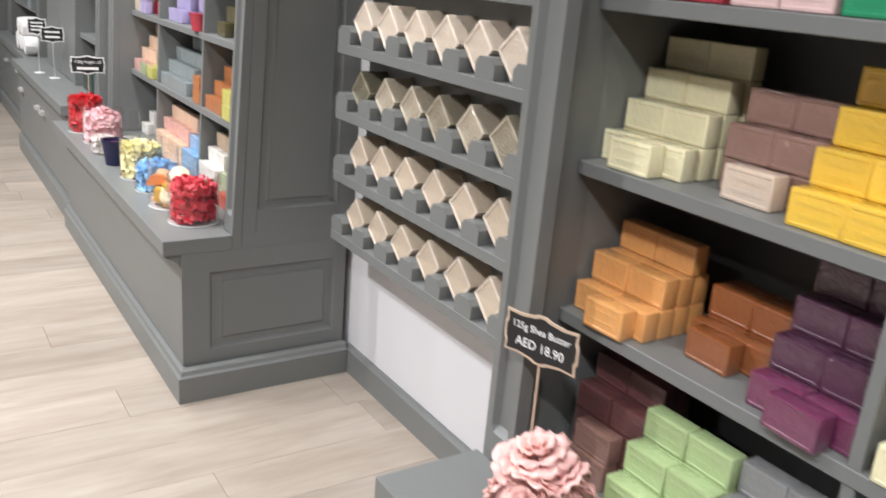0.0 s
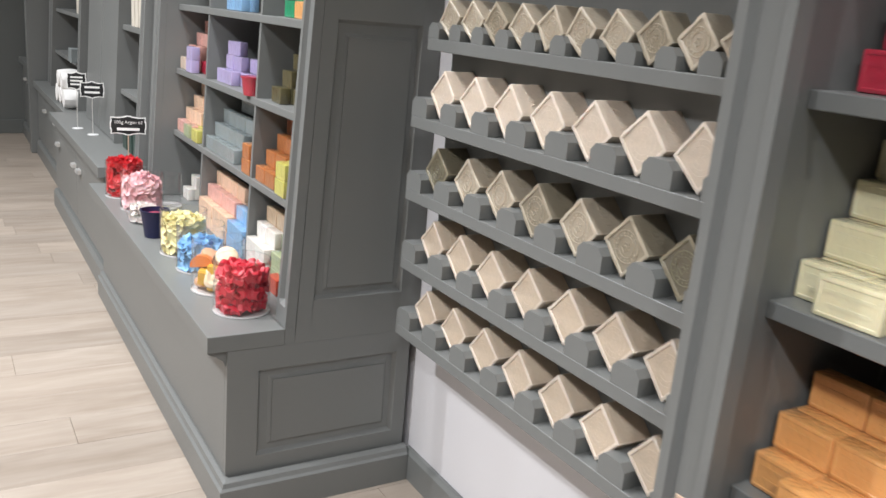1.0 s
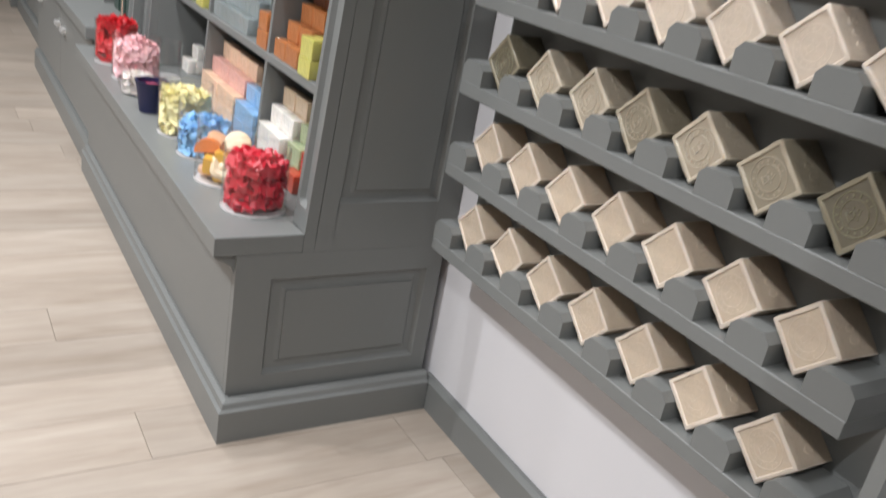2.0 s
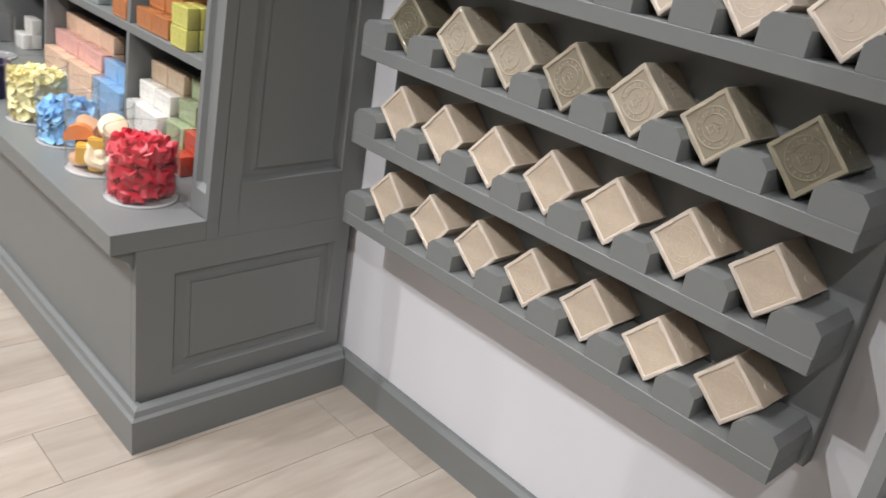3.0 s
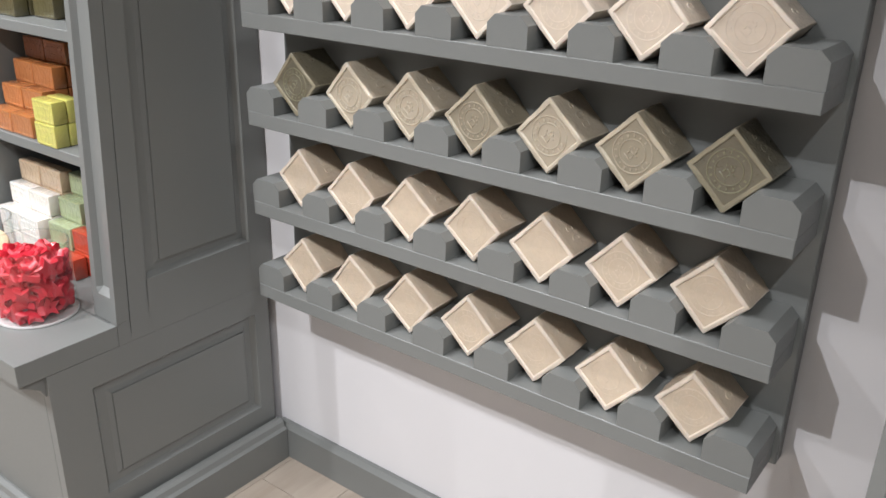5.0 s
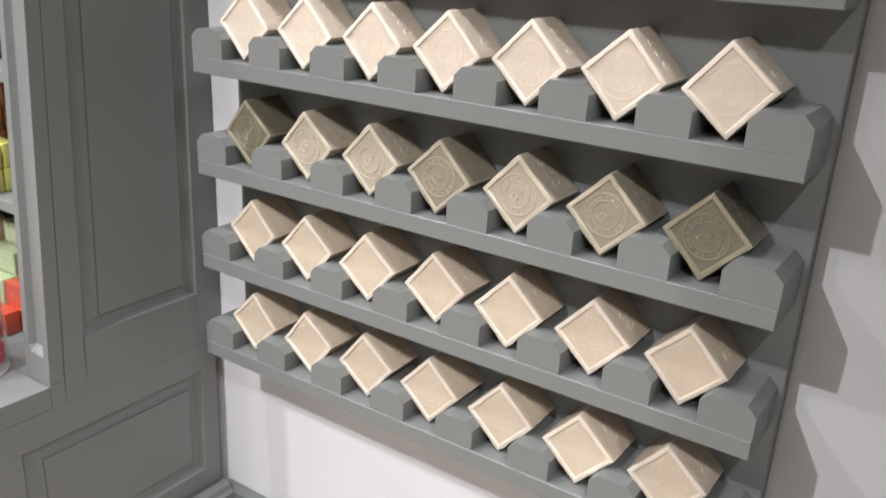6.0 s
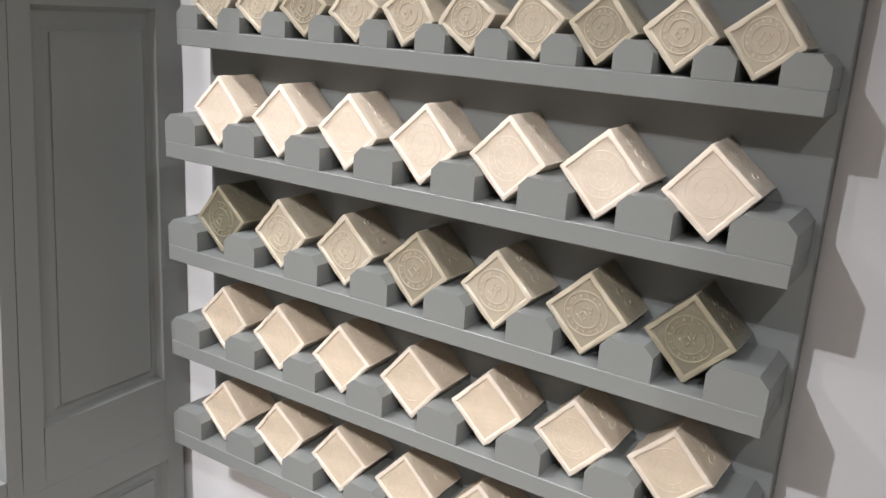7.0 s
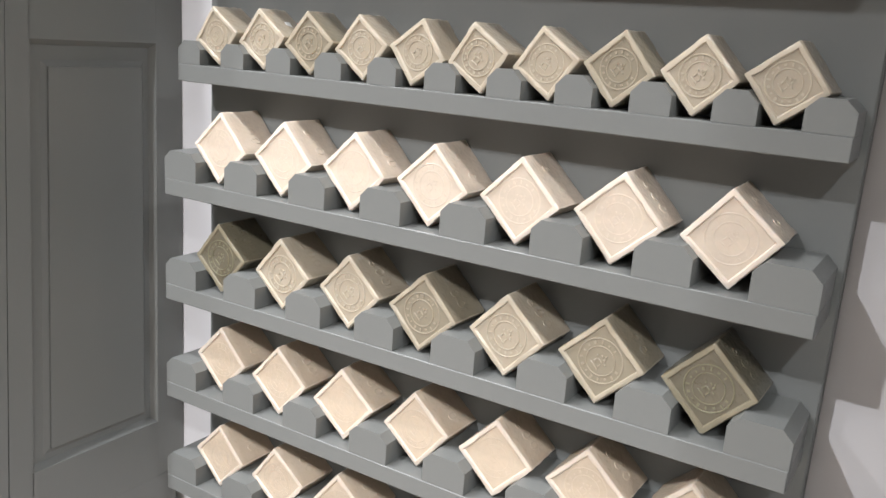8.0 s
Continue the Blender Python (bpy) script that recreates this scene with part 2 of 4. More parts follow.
# ---- cabinets ----
def raised_panel(parent, x0, x1, z0, z1, y, side, field):
    """A sunk panel with a raised field; side is -1 for a face that looks along -y."""
    s = side
    bm = bmesh.new()
    box(bm, x0 - 0.004, x1 + 0.004, min(y - s * 0.013, y - s * 0.02), max(y - s * 0.013, y - s * 0.02), z0 - 0.004, z1 + 0.004)
    part("sunk_panel", bm, GREY, parent)
    bm = bmesh.new()
    f0, f1, g0, g1 = field
    lo = [(f0 - 0.012, g0 - 0.012), (f1 + 0.012, g0 - 0.012), (f1 + 0.012, g1 + 0.012), (f0 - 0.012, g1 + 0.012)]
    hi = [(f0, g0), (f1, g0), (f1, g1), (f0, g1)]
    a = [bm.verts.new((x, y - s * 0.0135, z)) for x, z in lo]
    b = [bm.verts.new((x, y - s * 0.009, z)) for x, z in hi]
    c = [bm.verts.new((x, y - s * 0.004, z)) for x, z in hi]
    for p, q in ((a, b), (b, c)):
        for i in range(4):
            bm.faces.new((p[i], p[(i + 1) % 4], q[(i + 1) % 4], q[i]))
    bm.faces.new(c)
    part("raised_field", bm, GREY, parent)
    # small sloped moulding round the sunk edge
    bm = bmesh.new()
    e = 0.010
    outer = [(x0, z0), (x1, z0), (x1, z1), (x0, z1)]
    inner = [(x0 + e, z0 + e), (x1 - e, z0 + e), (x1 - e, z1 - e), (x0 + e, z1 - e)]
    a = [bm.verts.new((x, y - s * 0.002, z)) for x, z in outer]
    b = [bm.verts.new((x, y - s * 0.0132, z)) for x, z in inner]
    for i in range(4):
        bm.faces.new((a[i], a[(i + 1) % 4], b[(i + 1) % 4], b[i]))
    part("moulding", bm, GREY, parent)


def panel_frame(parent, x0, x1, z0, z1, hole, y, side, thick=0.022):
    h0, h1, k0, k1 = hole
    a, b = sorted((y, y - side * thick))
    bm = boxes((x0, h0, a, b, z0, z1), (h1, x1, a, b, z0, z1), (h0, h1, a, b, z0, k0), (h0, h1, a, b, k1, z1))
    part("end_frame", bm, GREY, parent)


def plinth_bm(x, far, end, s):
    """A base board with a sloped top edge, along y from far to its mitred corner at end, then back to the wall."""
    bm = bmesh.new()
    prof = [(0, 0), (0.032, 0), (0.032, 0.113), (0.022, 0.113), (0.012, 0.107), (0.008, 0.094), (0, 0.088)]
    rows = [[bm.verts.new(p) for p in line] for line in (
        [(x + u, far, v) for u, v in prof],
        [(x + u, end - s * u, v) for u, v in prof],
        [(WALL - 0.024, end - s * u, v) for u, v in prof])]
    n = len(prof)
    for p, q in zip(rows, rows[1:]):
        for k in range(n):
            bm.faces.new((p[k], q[k], q[(k + 1) % n], p[(k + 1) % n]))
    bm.faces.new(rows[0]), bm.faces.new(rows[2])
    return bm


TOP, SLAB = 0.54, 0.047
FRONT, STILE = 2.304, 2.521
SHELVES = (0.838, 1.105, 1.372, 1.64)
SHELF_X = 2.606
RAKE = 0.052     # the fronts of the shelf units lean back by this much a metre
HIGH = 2.25


def rake(unit, lean=RAKE):
    """Lean the front of a shelf unit back toward the wall, above the counter."""
    for ob in unit.children_recursive:
        for v in ob.data.vertices:
            if v.co.z > TOP:
                v.co.x += lean * (v.co.z - TOP) * max(0, WALL - v.co.x) / (WALL - STILE)
    return unit


def stile(parent, y0, y1, name="pilaster", x=None):
    """A pilaster with a sunk flute that stops above the counter."""
    w, z0, z1 = y1 - y0, TOP + 0.002, HIGH
    fa, fb = y0 + 0.2 * w, y1 - 0.2 * w
    x = STILE if x is None else x
    zs, ys = [z0, z0 + 0.055, z0 + 0.068, z1 - 0.08, z1], [y0, fa, fa + 0.006, fb - 0.006, fb, y1]
    bm = bmesh.new()
    grid = [[bm.verts.new((x + (0.013 if 2 <= a <= 3 and 2 <= b <= 3 else 0), y, z)) for b, y in enumerate(ys)] for a, z in enumerate(zs)]
    back = [[bm.verts.new((x + 0.03, y, z)) for y in (y0, y1)] for z in (z0, z1)]
    for p, q in zip(grid, grid[1:]):
        for b in range(5):
            bm.faces.new((p[b], p[b + 1], q[b + 1], q[b]))
    bm.faces.new([r[0] for r in grid] + [back[1][0], back[0][0]])
    bm.faces.new([r[5] for r in grid] + [back[1][1], back[0][1]])
    bm.faces.new(grid[0] + [back[0][1], back[0][0]])
    bm.faces.new(grid[4] + [back[1][1], back[1][0]])
    bm.faces.new((back[0][0], back[0][1], back[1][1], back[1][0]))
    part(name, bm, GREY, parent)


def cabinet(y0, y1, end, dividers, label, wide=0.080, over=0.0, lean=RAKE, shelf_x=SHELF_X):
    """A base with a counter and an open shelf unit above. end: the y of its panelled end, toward the soap rack."""
    s = 1 if end == y1 else -1          # the way the panelled end looks
    inner = end - s * wide
    side = inner + s * 0.038            # the shelves run on behind the pilaster
    far = y0 if s > 0 else y1
    cab = thing("display_cabinet", label, "cabinet", pose(0, 0, 0))
    # base
    e = end - s * 0.024
    part("base_front", boxes((2.360, 2.380, min(e, far), max(e, far), 0.09, TOP - SLAB), bevel=0.0015), GREY, cab)
    part("plinth", plinth_bm(2.3335, far, end + s * 0.042, s), GREY, cab)
    bm = bmesh.new()
    cove = [(FRONT + 0.006, TOP - SLAB), (2.361, TOP - SLAB), (2.361, 0.440), (2.357, 0.447), (2.350, 0.462), (2.333, 0.474), (FRONT + 0.014, 0.481), (FRONT + 0.006, 0.486)]
    prism(bm, cove, "y", end - s * 0.012, far)
    part("cove_moulding", bm, GREY, cab)
    panel_frame(cab, 2.3595, WALL - 0.025, 0.10, 0.4925, (2.448, 2.882, 0.160, 0.425), end, s)
    raised_panel(cab, 2.448, 2.882, 0.160, 0.425, end, s, (2.492, 2.846, 0.196, 0.389))
    for k, yy in enumerate((5.44, 6.20, 6.26) if s < 0 else ()):
        part("catch", boxes((2.338, 2.358, yy - 0.005, yy + 0.005, 0.446, 0.460), bevel=0.002), SLATE, cab, "small black door catch")
    # counter slab
    bm = boxes((FRONT, STILE - 0.0005, y0, y1 + over, TOP - SLAB, TOP), bevel=0.0009)
    box(bm, STILE - 0.003, WALL - 0.031, *sorted((end - s * 0.0225, far)), TOP - SLAB + 0.002, TOP)
    part("countertop", bm, GREY, cab, "grey painted countertop slab")
    # shelf unit
    a, b = sorted((end, inner))
    stile(cab, a, b)
    panel_frame(cab, STILE + 0.0300, WALL - 0.002, 0.4929, HIGH, (2.597, 2.880, 0.618, 1.388), end, s)
    part("end_block", boxes((STILE, STILE + 0.03, *sorted((end, end - s * 0.022)), 0.4929, TOP + 0.0015)), GREY, cab)
    raised_panel(cab, 2.597, 2.880, 0.618, 1.388, end, s, (2.638, 2.848, 0.650, 1.343))
    part("end_panel", boxes((STILE + 0.03, WALL - 0.004, *sorted((end - s * 0.025, side)), TOP + 0.002, HIGH)), GREY, cab)
    lo, hi = sorted((side, far if s > 0 else 6.489))
    part("back_panel", boxes((WALL - 0.03, WALL - 0.012, lo, hi, TOP + 0.002, HIGH)), GREY, cab)
    for z in SHELVES:
        part("shelf", boxes((shelf_x, WALL - 0.031, lo + 0.001, hi - 0.001, z - 0.024, z), bevel=0.0015), GREY, cab)
    levels = (TOP + 0.002, *SHELVES, HIGH)
    for d in dividers:
        for p, q in zip(levels, levels[1:]):
            part("divider", boxes((shelf_x + 0.003, WALL - 0.032, d - 0.009, d + 0.009, p + 0.0005, q - 0.025 if q < HIGH else q)), GREY, cab)
    part("cornice", boxes((STILE - 0.02, WALL - 0.004, y0, y1, HIGH + 0.001, HIGH + 0.09), bevel=0.004), GREY, cab)
    return rake(cab, lean)


cabinet(4.785, 6.78, 4.785, (5.425, 6.03), "grey painted display cabinet with counter, panelled end and soap shelves")
cabinet(0.6, 3.392, 3.392, (2.778, 2.23, 1.68), "grey painted display cabinet with shelves of coloured soap bars", 0.082, 0.018, 0.004, 2.620)

# ---- soap rack ----
RAIL_X, RY0, RY1 = 2.806, 3.571, 4.668
rack = thing("soap_rack", "grey painted wall rack with five notched rails for soap cubes and an unseen sixth", "rack", pose(0, 0, 0))
part("backboard", boxes((2.918, WALL - 0.0005, 3.562, 4.672, 0.535, 1.86), bevel=0.002), GREY, rack, "grey painted backboard")


def rail(z, x, slots, slot_w, slab=0.030, top=0.080):
    """A ledge with a row of chamfered blocks that leave a notch for each soap."""
    led = part("rail", boxes((x, 2.9175, RY0, RY1, z, z + slab), bevel=0.0012), GREY, rack)
    edges = [RY0] + [v for y in slots for v in (y - slot_w / 2, y + slot_w / 2)] + [RY1]
    c = 0.014
    for a, b in zip(edges[::2], edges[1::2]):
        bm = bmesh.new()
        h = top - slab
        pts = [(a, 0), (b, 0), (b, h - c), (b - c, h), (a + c, h), (a, h - c)]
        prism(bm, [(u, z + slab + 0.0004 + v) for u, v in pts], "x", x + 0.0006, 2.9172)
        part("block", bm, GREY, led)
    return led


BIG = [3.684 + 0.145 * i for i in range(7)]
SMALL = [3.6525 + 0.104 * i for i in range(10)]
RAILS = [1.129, 0.932, 0.737, 0.542]
rail(1.330, 2.838, SMALL, 0.051, 0.030, 0.070)
# unseen top rail, added for the shadow it throws on the backboard
rail(1.545, 2.838, SMALL, 0.051, 0.030, 0.070)
for rz in RAILS:
    rail(rz, RAIL_X, BIG, 0.070)


def cube_soap(edge, length, material, edge_mat, seal_mat, with_number, relief=1.0):
    """A stamped cube of soap: a rimmed, slightly sunk front with a round seal, and a number on one flank."""
    ob = thing("soap_cube", "", "soap")
    h = edge / 2
    bm = bmesh.new()
    v = box(bm, 0, length, -h, h, -h, h)
    bmesh.ops.bevel(bm, geom=bm.edges[:], offset=0.0022, segments=2, affect="EDGES", profile=0.5)
    bm.faces.ensure_lookup_table()
    front = max((f for f in bm.faces if f.normal.x < -0.9 or abs(f.calc_center_median().x) < 1e-5), key=lambda f: f.calc_area())
    bmesh.ops.inset_region(bm, faces=[front], thickness=0.0062, depth=0)
    bmesh.ops.inset_region(bm, faces=[front], thickness=0.0022, depth=-0.0026)
    for f in bm.faces:
        c = f.calc_center_median()
        f.material_index = 1 if f.calc_area() < 0.0012 and c.x < length * 0.9 and not (c.x > 0.006 and f.calc_area() > 0.0005) else 0
    # hand-cut unevenness: the long edges wander a little, the flanks bulge or sink
    bmesh.ops.subdivide_edges(bm, edges=[e for e in bm.edges if e.calc_length() > edge * 0.6], cuts=5, use_grid_fill=True)
    for v in bm.verts:
        if v.co.x < 0.0015:
            v.co += Vector((random.gauss(0, 0.0003), random.gauss(0, 0.00055), random.gauss(0, 0.00055)))
        elif v.co.x > 0.004:
            v.co += Vector((0, random.gauss(0, 0.0004), random.gauss(0, 0.0004)))
    part("body", bm, (material, edge_mat), ob, smooth=True)
    # the round seal: two rings and a small plant-like mark
    bm = bmesh.new()
    x = 0.0024
    for r, w in ((0.36 * edge, 0.0024), (0.235 * edge, 0.0015)):
        n = 28
        rings = []
        for rr, dx in ((r - w / 2, 0.0003), (r - w / 4, -0.0009 * relief), (r + w / 4, -0.0009 * relief), (r + w / 2, 0.0003)):
            rings.append([bm.verts.new((x + dx, rr * math.cos(math.tau * i / n), rr * math.sin(math.tau * i / n))) for i in range(n)])
        for p, q in zip(rings, rings[1:]):
            for i in range(n):
                bm.faces.new((p[i], p[(i + 1) % n], q[(i + 1) % n], q[i]))
    marks = [(0, -0.13, 0.10, 0.012), (-0.05, -0.06, 0.012, 0.05), (0.055, -0.05, 0.014, 0.045), (0.0, 0.0, 0.05, 0.014), (-0.03, 0.07, 0.018, 0.03), (0.035, 0.08, 0.024, 0.018), (0.0, 0.12, 0.012, 0.025), (-0.09, 0.02, 0.016, 0.016), (0.095, 0.03, 0.016, 0.02)]
    for u, w2, a, b in marks:
        q = [(u - a, w2 - b), (u + a, w2 - 0.6 * b), (u + 0.8 * a, w2 + b), (u - 0.7 * a, w2 + 0.8 * b)]
        lo = [bm.verts.new((x + 0.0003, y * edge, z * edge)) for y, z in q]
        hi = [bm.verts.new((x - 0.0011 * relief, u * edge + (y - u) * edge * 0.6, w2 * edge + (z - w2) * edge * 0.6)) for y, z in q]
        bm.faces.new(hi)
        for k in range(4):
            bm.faces.new((lo[k], lo[(k + 1) % 4], hi[(k + 1) % 4], hi[k]))
    for i in range(16):
        a = math.tau * i / 16
        if 0.3 < a / math.tau < 0.42:
            continue
        r0, r1, w2 = 0.275 * edge, (0.305 + 0.015 * (i % 3)) * edge, 0.0011 + 0.0005 * (i % 2)
        u, s = math.cos(a), math.sin(a)
        q = [(u * r0 - s * w2, s * r0 + u * w2), (u * r1 - s * w2, s * r1 + u * w2), (u * r1 + s * w2, s * r1 - u * w2), (u * r0 + s * w2, s * r0 - u * w2)]
        lo = [bm.verts.new((x + 0.0003, y, z)) for y, z in q]
        hi = [bm.verts.new((x - 0.0009 * relief, y, z)) for y, z in q]
        bm.faces.new(hi)
        for k in range(4):
            bm.faces.new((lo[k], lo[(k + 1) % 4], hi[(k + 1) % 4], hi[k]))
    part("seal", bm, seal_mat, ob, "raised round seal")
    if with_number:
        m = Matrix(((0, 1, 0, 0.46 * length), (-1, 0, 0, 0), (0, 0, 1, h - 0.0002), (0, 0, 0, 1)))
        for k, c in enumerate("600"):
            words("digit", c, 0.030, material, ob, m @ pose(0.019 * (k - 1), 0, 0), 0.0009)
    return ob


def place_row(slots, tip_z, x, edge, plan, tilts, protos, labels, group):
    """One soap in each notch, standing on an edge; tilts: how far each leans from upright, from the far end on."""
    for i, (y, key, lean) in enumerate(zip(slots[::-1], plan, tilts)):
        turn = 45 + lean
        a = radians(turn)
        half = edge / 2 * (math.sin(a) + math.cos(a))
        m = pose(x + random.uniform(-0.003, 0.004), y, tip_z + half + 0.0008, turn, 0, random.uniform(-1.5, 1.5))
        kinds = protos[key]
        ob = copy_thing(kinds[(i * 2 + len(group)) % len(kinds)], m)
        tagged(ob, labels[key], "soap", group)


EDGE, EDGE_S = 0.089, 0.0718
SOAP_LOOKS = {"c": (CREAM, CREAM_EDGE, CREAM), "p": (PALE, PALE_EDGE, PALE), "t": (TAN, TAN_EDGE, TAN_SEAL), "o": (OLIVE, OLIVE_EDGE, OLIVE_SEAL), "d": (DARK_OLIVE, DARK_EDGE, DARK_SEAL)}
BIG_SOAPS = {k: [cube_soap(EDGE, 0.088, *SOAP_LOOKS[k], True, q) for q in ((0.04, 0.16, 0.09) if k in "cp" else (0.9, 0.7))] for k in "cptod"}
SMALL_SOAPS = {k: [cube_soap(EDGE_S, 0.078, *SOAP_LOOKS[k], False, q) for q in (1.0, 0.8, 0.6)] for k in "to"}
LABELS = {
    "c": "cream stamped soap cube in film on a rail",
    "p": "pale cream stamped soap cube in film on a rail",
    "t": "tan olive stamped soap cube in film on a rail",
    "o": "olive brown stamped soap cube in film on a rail",
    "d": "dark olive green stamped soap cube on a rail",
}
place_row(SMALL, 1.330 + 0.031, 2.852, EDGE_S, "ttottttott", (-9.7, -7.3, -5, -7, 9.3, -10.6, -9.8, 5.4, 3.1, 7.9), SMALL_SOAPS, {k: "small " + v for k, v in LABELS.items()}, "small soap cubes on the top rail")
RAIL_PLANS = (
    ("ppppppp", (2.0, 1.5, 1.5, 2.0, 0.0, 3.0, -4.8)),
    ("dttotod", (-4.5, -4.0, -2.0, 1.4, -1.8, 0.9, -0.3)),
    ("ccccccc", (-1.2, -3.3, -4.6, -6.0, -1.8, -2.7, 0.2)),
    ("ccccccc", (-1.0, -8.0, -6.4, -3.6, -2.9, -2.5, -4.6)),
)
for rz, (plan, tilts) in zip(RAILS, RAIL_PLANS):
    place_row(BIG, rz + 0.031, 2.831, EDGE, plan, tilts, BIG_SOAPS, LABELS, "large soap cubes on the rack")
for proto in sum((*BIG_SOAPS.values(), *SMALL_SOAPS.values()), []):
    for o in (*proto.children_recursive, proto):
        bpy.data.objects.remove(o)

# ---- soap bars ----
BAR_COLOURS = {
    "cream": ("pale yellow cream", (0.83, 0.76, 0.50)),
    "mauve": ("dull mauve brown", (0.27, 0.15, 0.12)),
    "beige": ("beige", (0.62, 0.49, 0.39)),
    "yellow": ("bright golden yellow", (0.80, 0.50, 0.05)),
    "apricot": ("apricot orange", (0.78, 0.38, 0.13)),
    "peach": ("light peach", (0.76, 0.52, 0.36)),
    "brown": ("cinnamon brown", (0.27, 0.085, 0.025)),
    "plum": ("dark plum purple", (0.072, 0.021, 0.050)),
    "purple": ("magenta purple", (0.15, 0.028, 0.08)),
    "wine": ("dark wine", (0.14, 0.052, 0.052)),
    "green": ("soft apple green", (0.38, 0.49, 0.24)),
    "smoke": ("smoky grey", (0.22, 0.22, 0.22)),
    "crimson": ("crimson red", (0.42, 0.02, 0.045)),
    "blush": ("pale blush pink", (0.75, 0.52, 0.50)),
    "emerald": ("emerald green", (0.01, 0.27, 0.12)),
    "white": ("white", (0.78, 0.74, 0.68)),
    "sand": ("sand beige", (0.50, 0.37, 0.25)),
    "sage": ("sage green", (0.33, 0.38, 0.22)),
    "red": ("brick red", (0.45, 0.05, 0.02)),
    "terracotta": ("terracotta orange", (0.42, 0.15, 0.045)),
    "lemon": ("lemon green", (0.55, 0.52, 0.13)),
    "blue": ("sky blue", (0.22, 0.40, 0.62)),
    "slate": ("slate blue grey", (0.24, 0.275, 0.275)),
    "lavender": ("lavender", (0.42, 0.36, 0.58)),
    "moss": ("dark moss brown", (0.10, 0.085, 0.035)),
    "pink": ("rose pink", (0.66, 0.36, 0.31)),
}
BAR_MESHES = {}
HIDDEN = []


def bar_mesh(colour, length):
    """A wrapped soap bar: long along y, its stamped face toward -x, with rounded edges and two raised bands."""
    key = (colour, round(length, 3))
    if key in BAR_MESHES:
        return BAR_MESHES[key]
    bm = bmesh.new()
    l, h, d = length - 0.0006, 0.0517, 0.0338
    box(bm, 0, d, -l / 2, l / 2, 0, h)
    bmesh.ops.bevel(bm, geom=bm.edges[:], offset=0.0030, segments=2, affect="EDGES", profile=0.5)
    bm.faces.ensure_lookup_table()
    front = max((f for f in bm.faces if f.calc_center_median().x < 1e-5), key=lambda f: f.calc_area())
    bmesh.ops.inset_region(bm, faces=[front], thickness=0.004, depth=0)
    bmesh.ops.inset_region(bm, faces=[front], thickness=0.0016, depth=-0.0008)
    for z, a, b in ((0.0150, -0.33, 0.30), (0.0320, -0.36, 0.36)):
        box(bm, 0.0002, 0.0014, l * a, l * b, z, z + 0.0050)
    m = bpy.data.materials.get(colour + "_bar_soap") or soap_mat(colour + "_bar_soap", BAR_COLOURS[colour][1], 0.33, 1.0, 0.10, 0.06)
    BAR_MESHES[key] = mesh_of("soap_bar", bm, m, True)
    return BAR_MESHES[key]


def soap_bar(colour, x, y, z, length=0.086, turn=0.0, where="shelf"):
    ob = new("soap_bar", bar_mesh(colour, length))
    ob.matrix_basis = pose(x, y, z + 0.0006, 0, 0, turn)
    return tagged(ob, f"{BAR_COLOURS[colour][0]} soap bar in clear film on the {where}", "soap", f"{BAR_COLOURS[colour][0]} soap bars")


def stack(colours, x, y_left, z, wide=2, levels=3, length=0.086, step=0.0345, where="shelf", deep=0, start=1):
    """Bars in steps: every row further back is one bar higher. y falls away from y_left. colours: from the front to the back."""
    rows = levels - start + 1 + deep
    x += 0.8 * RAKE * (z - TOP)
    for r in range(rows):
        high = min(r + start, levels)
        for k in range(high):
            for w in range(wide):
                c = colours[min(r, len(colours) - 1)]
                under = min(r - 1 + start, levels) if r else 0
                if k < under and k < high - 1 and w < wide - 1 or (k < under - 1 and r > 1):
                    HIDDEN.append((c, length, pose(x + r * step, y_left - (w + 0.5) * length, z + k * 0.0519 + 0.0006)))
                    continue
                soap_bar(c, x + r * step + random.uniform(-0.0015, 0.0015), y_left - (w + 0.5) * length + random.uniform(-0.0008, 0.0008), z + k * 0.0519, length, random.uniform(-1.2, 1.2), where)


def single(colour, x, y_left, z, length=0.086, turn=0.0, where="shelf"):
    soap_bar(colour, x + 0.8 * RAKE * (z - TOP), y_left - length / 2, z, length, turn, where)


S1, S2, S3 = SHELVES[0], SHELVES[1], SHELVES[2]
# cabinet beside the rack, first bay
stack(["cream"], 2.645, 3.345, S2, 2, 4, length=0.090, step=0.040)
single("cream", 2.607, 3.290, S2, length=0.090, turn=2)
stack(["mauve"], 2.676, 3.120, S2, 2, 3, length=0.081, start=2)
single("beige", 2.638, 3.086, S2, length=0.090, turn=-2)
stack(["yellow"], 2.612, 2.955, S2, 2, 4, length=0.083, step=0.034)
stack(["apricot"], 2.633, 3.338, S1, 2, 2, deep=2)
for w in range(2):
    single("apricot", 2.718, 3.336 - 0.086 * w, S1 + 0.1040)
single("apricot", 2.597, 3.271, S1, turn=3)
stack(["brown"], 2.700, 3.132, S1, 2, 2, length=0.083, deep=1)
single("brown", 2.663, 3.108, S1, turn=-2)
stack(["purple", "plum"], 2.626, 2.957, S1, 2, 4, length=0.083)
single("purple", 2.590, 2.906, S1, turn=-3)
stack(["wine"], 2.672, 3.322, TOP, 2, 5, where="counter", start=3)
single("mauve", 2.634, 3.285, TOP + 0.0, length=0.090, where="counter")
single("mauve", 2.635, 3.283, TOP + 0.0520, length=0.090, where="counter")
stack(["green"], 2.528, 3.122, TOP, 2, 4, where="counter")
stack(["smoke"], 2.545, 2.946, TOP, 2, 4, length=0.077, where="counter")
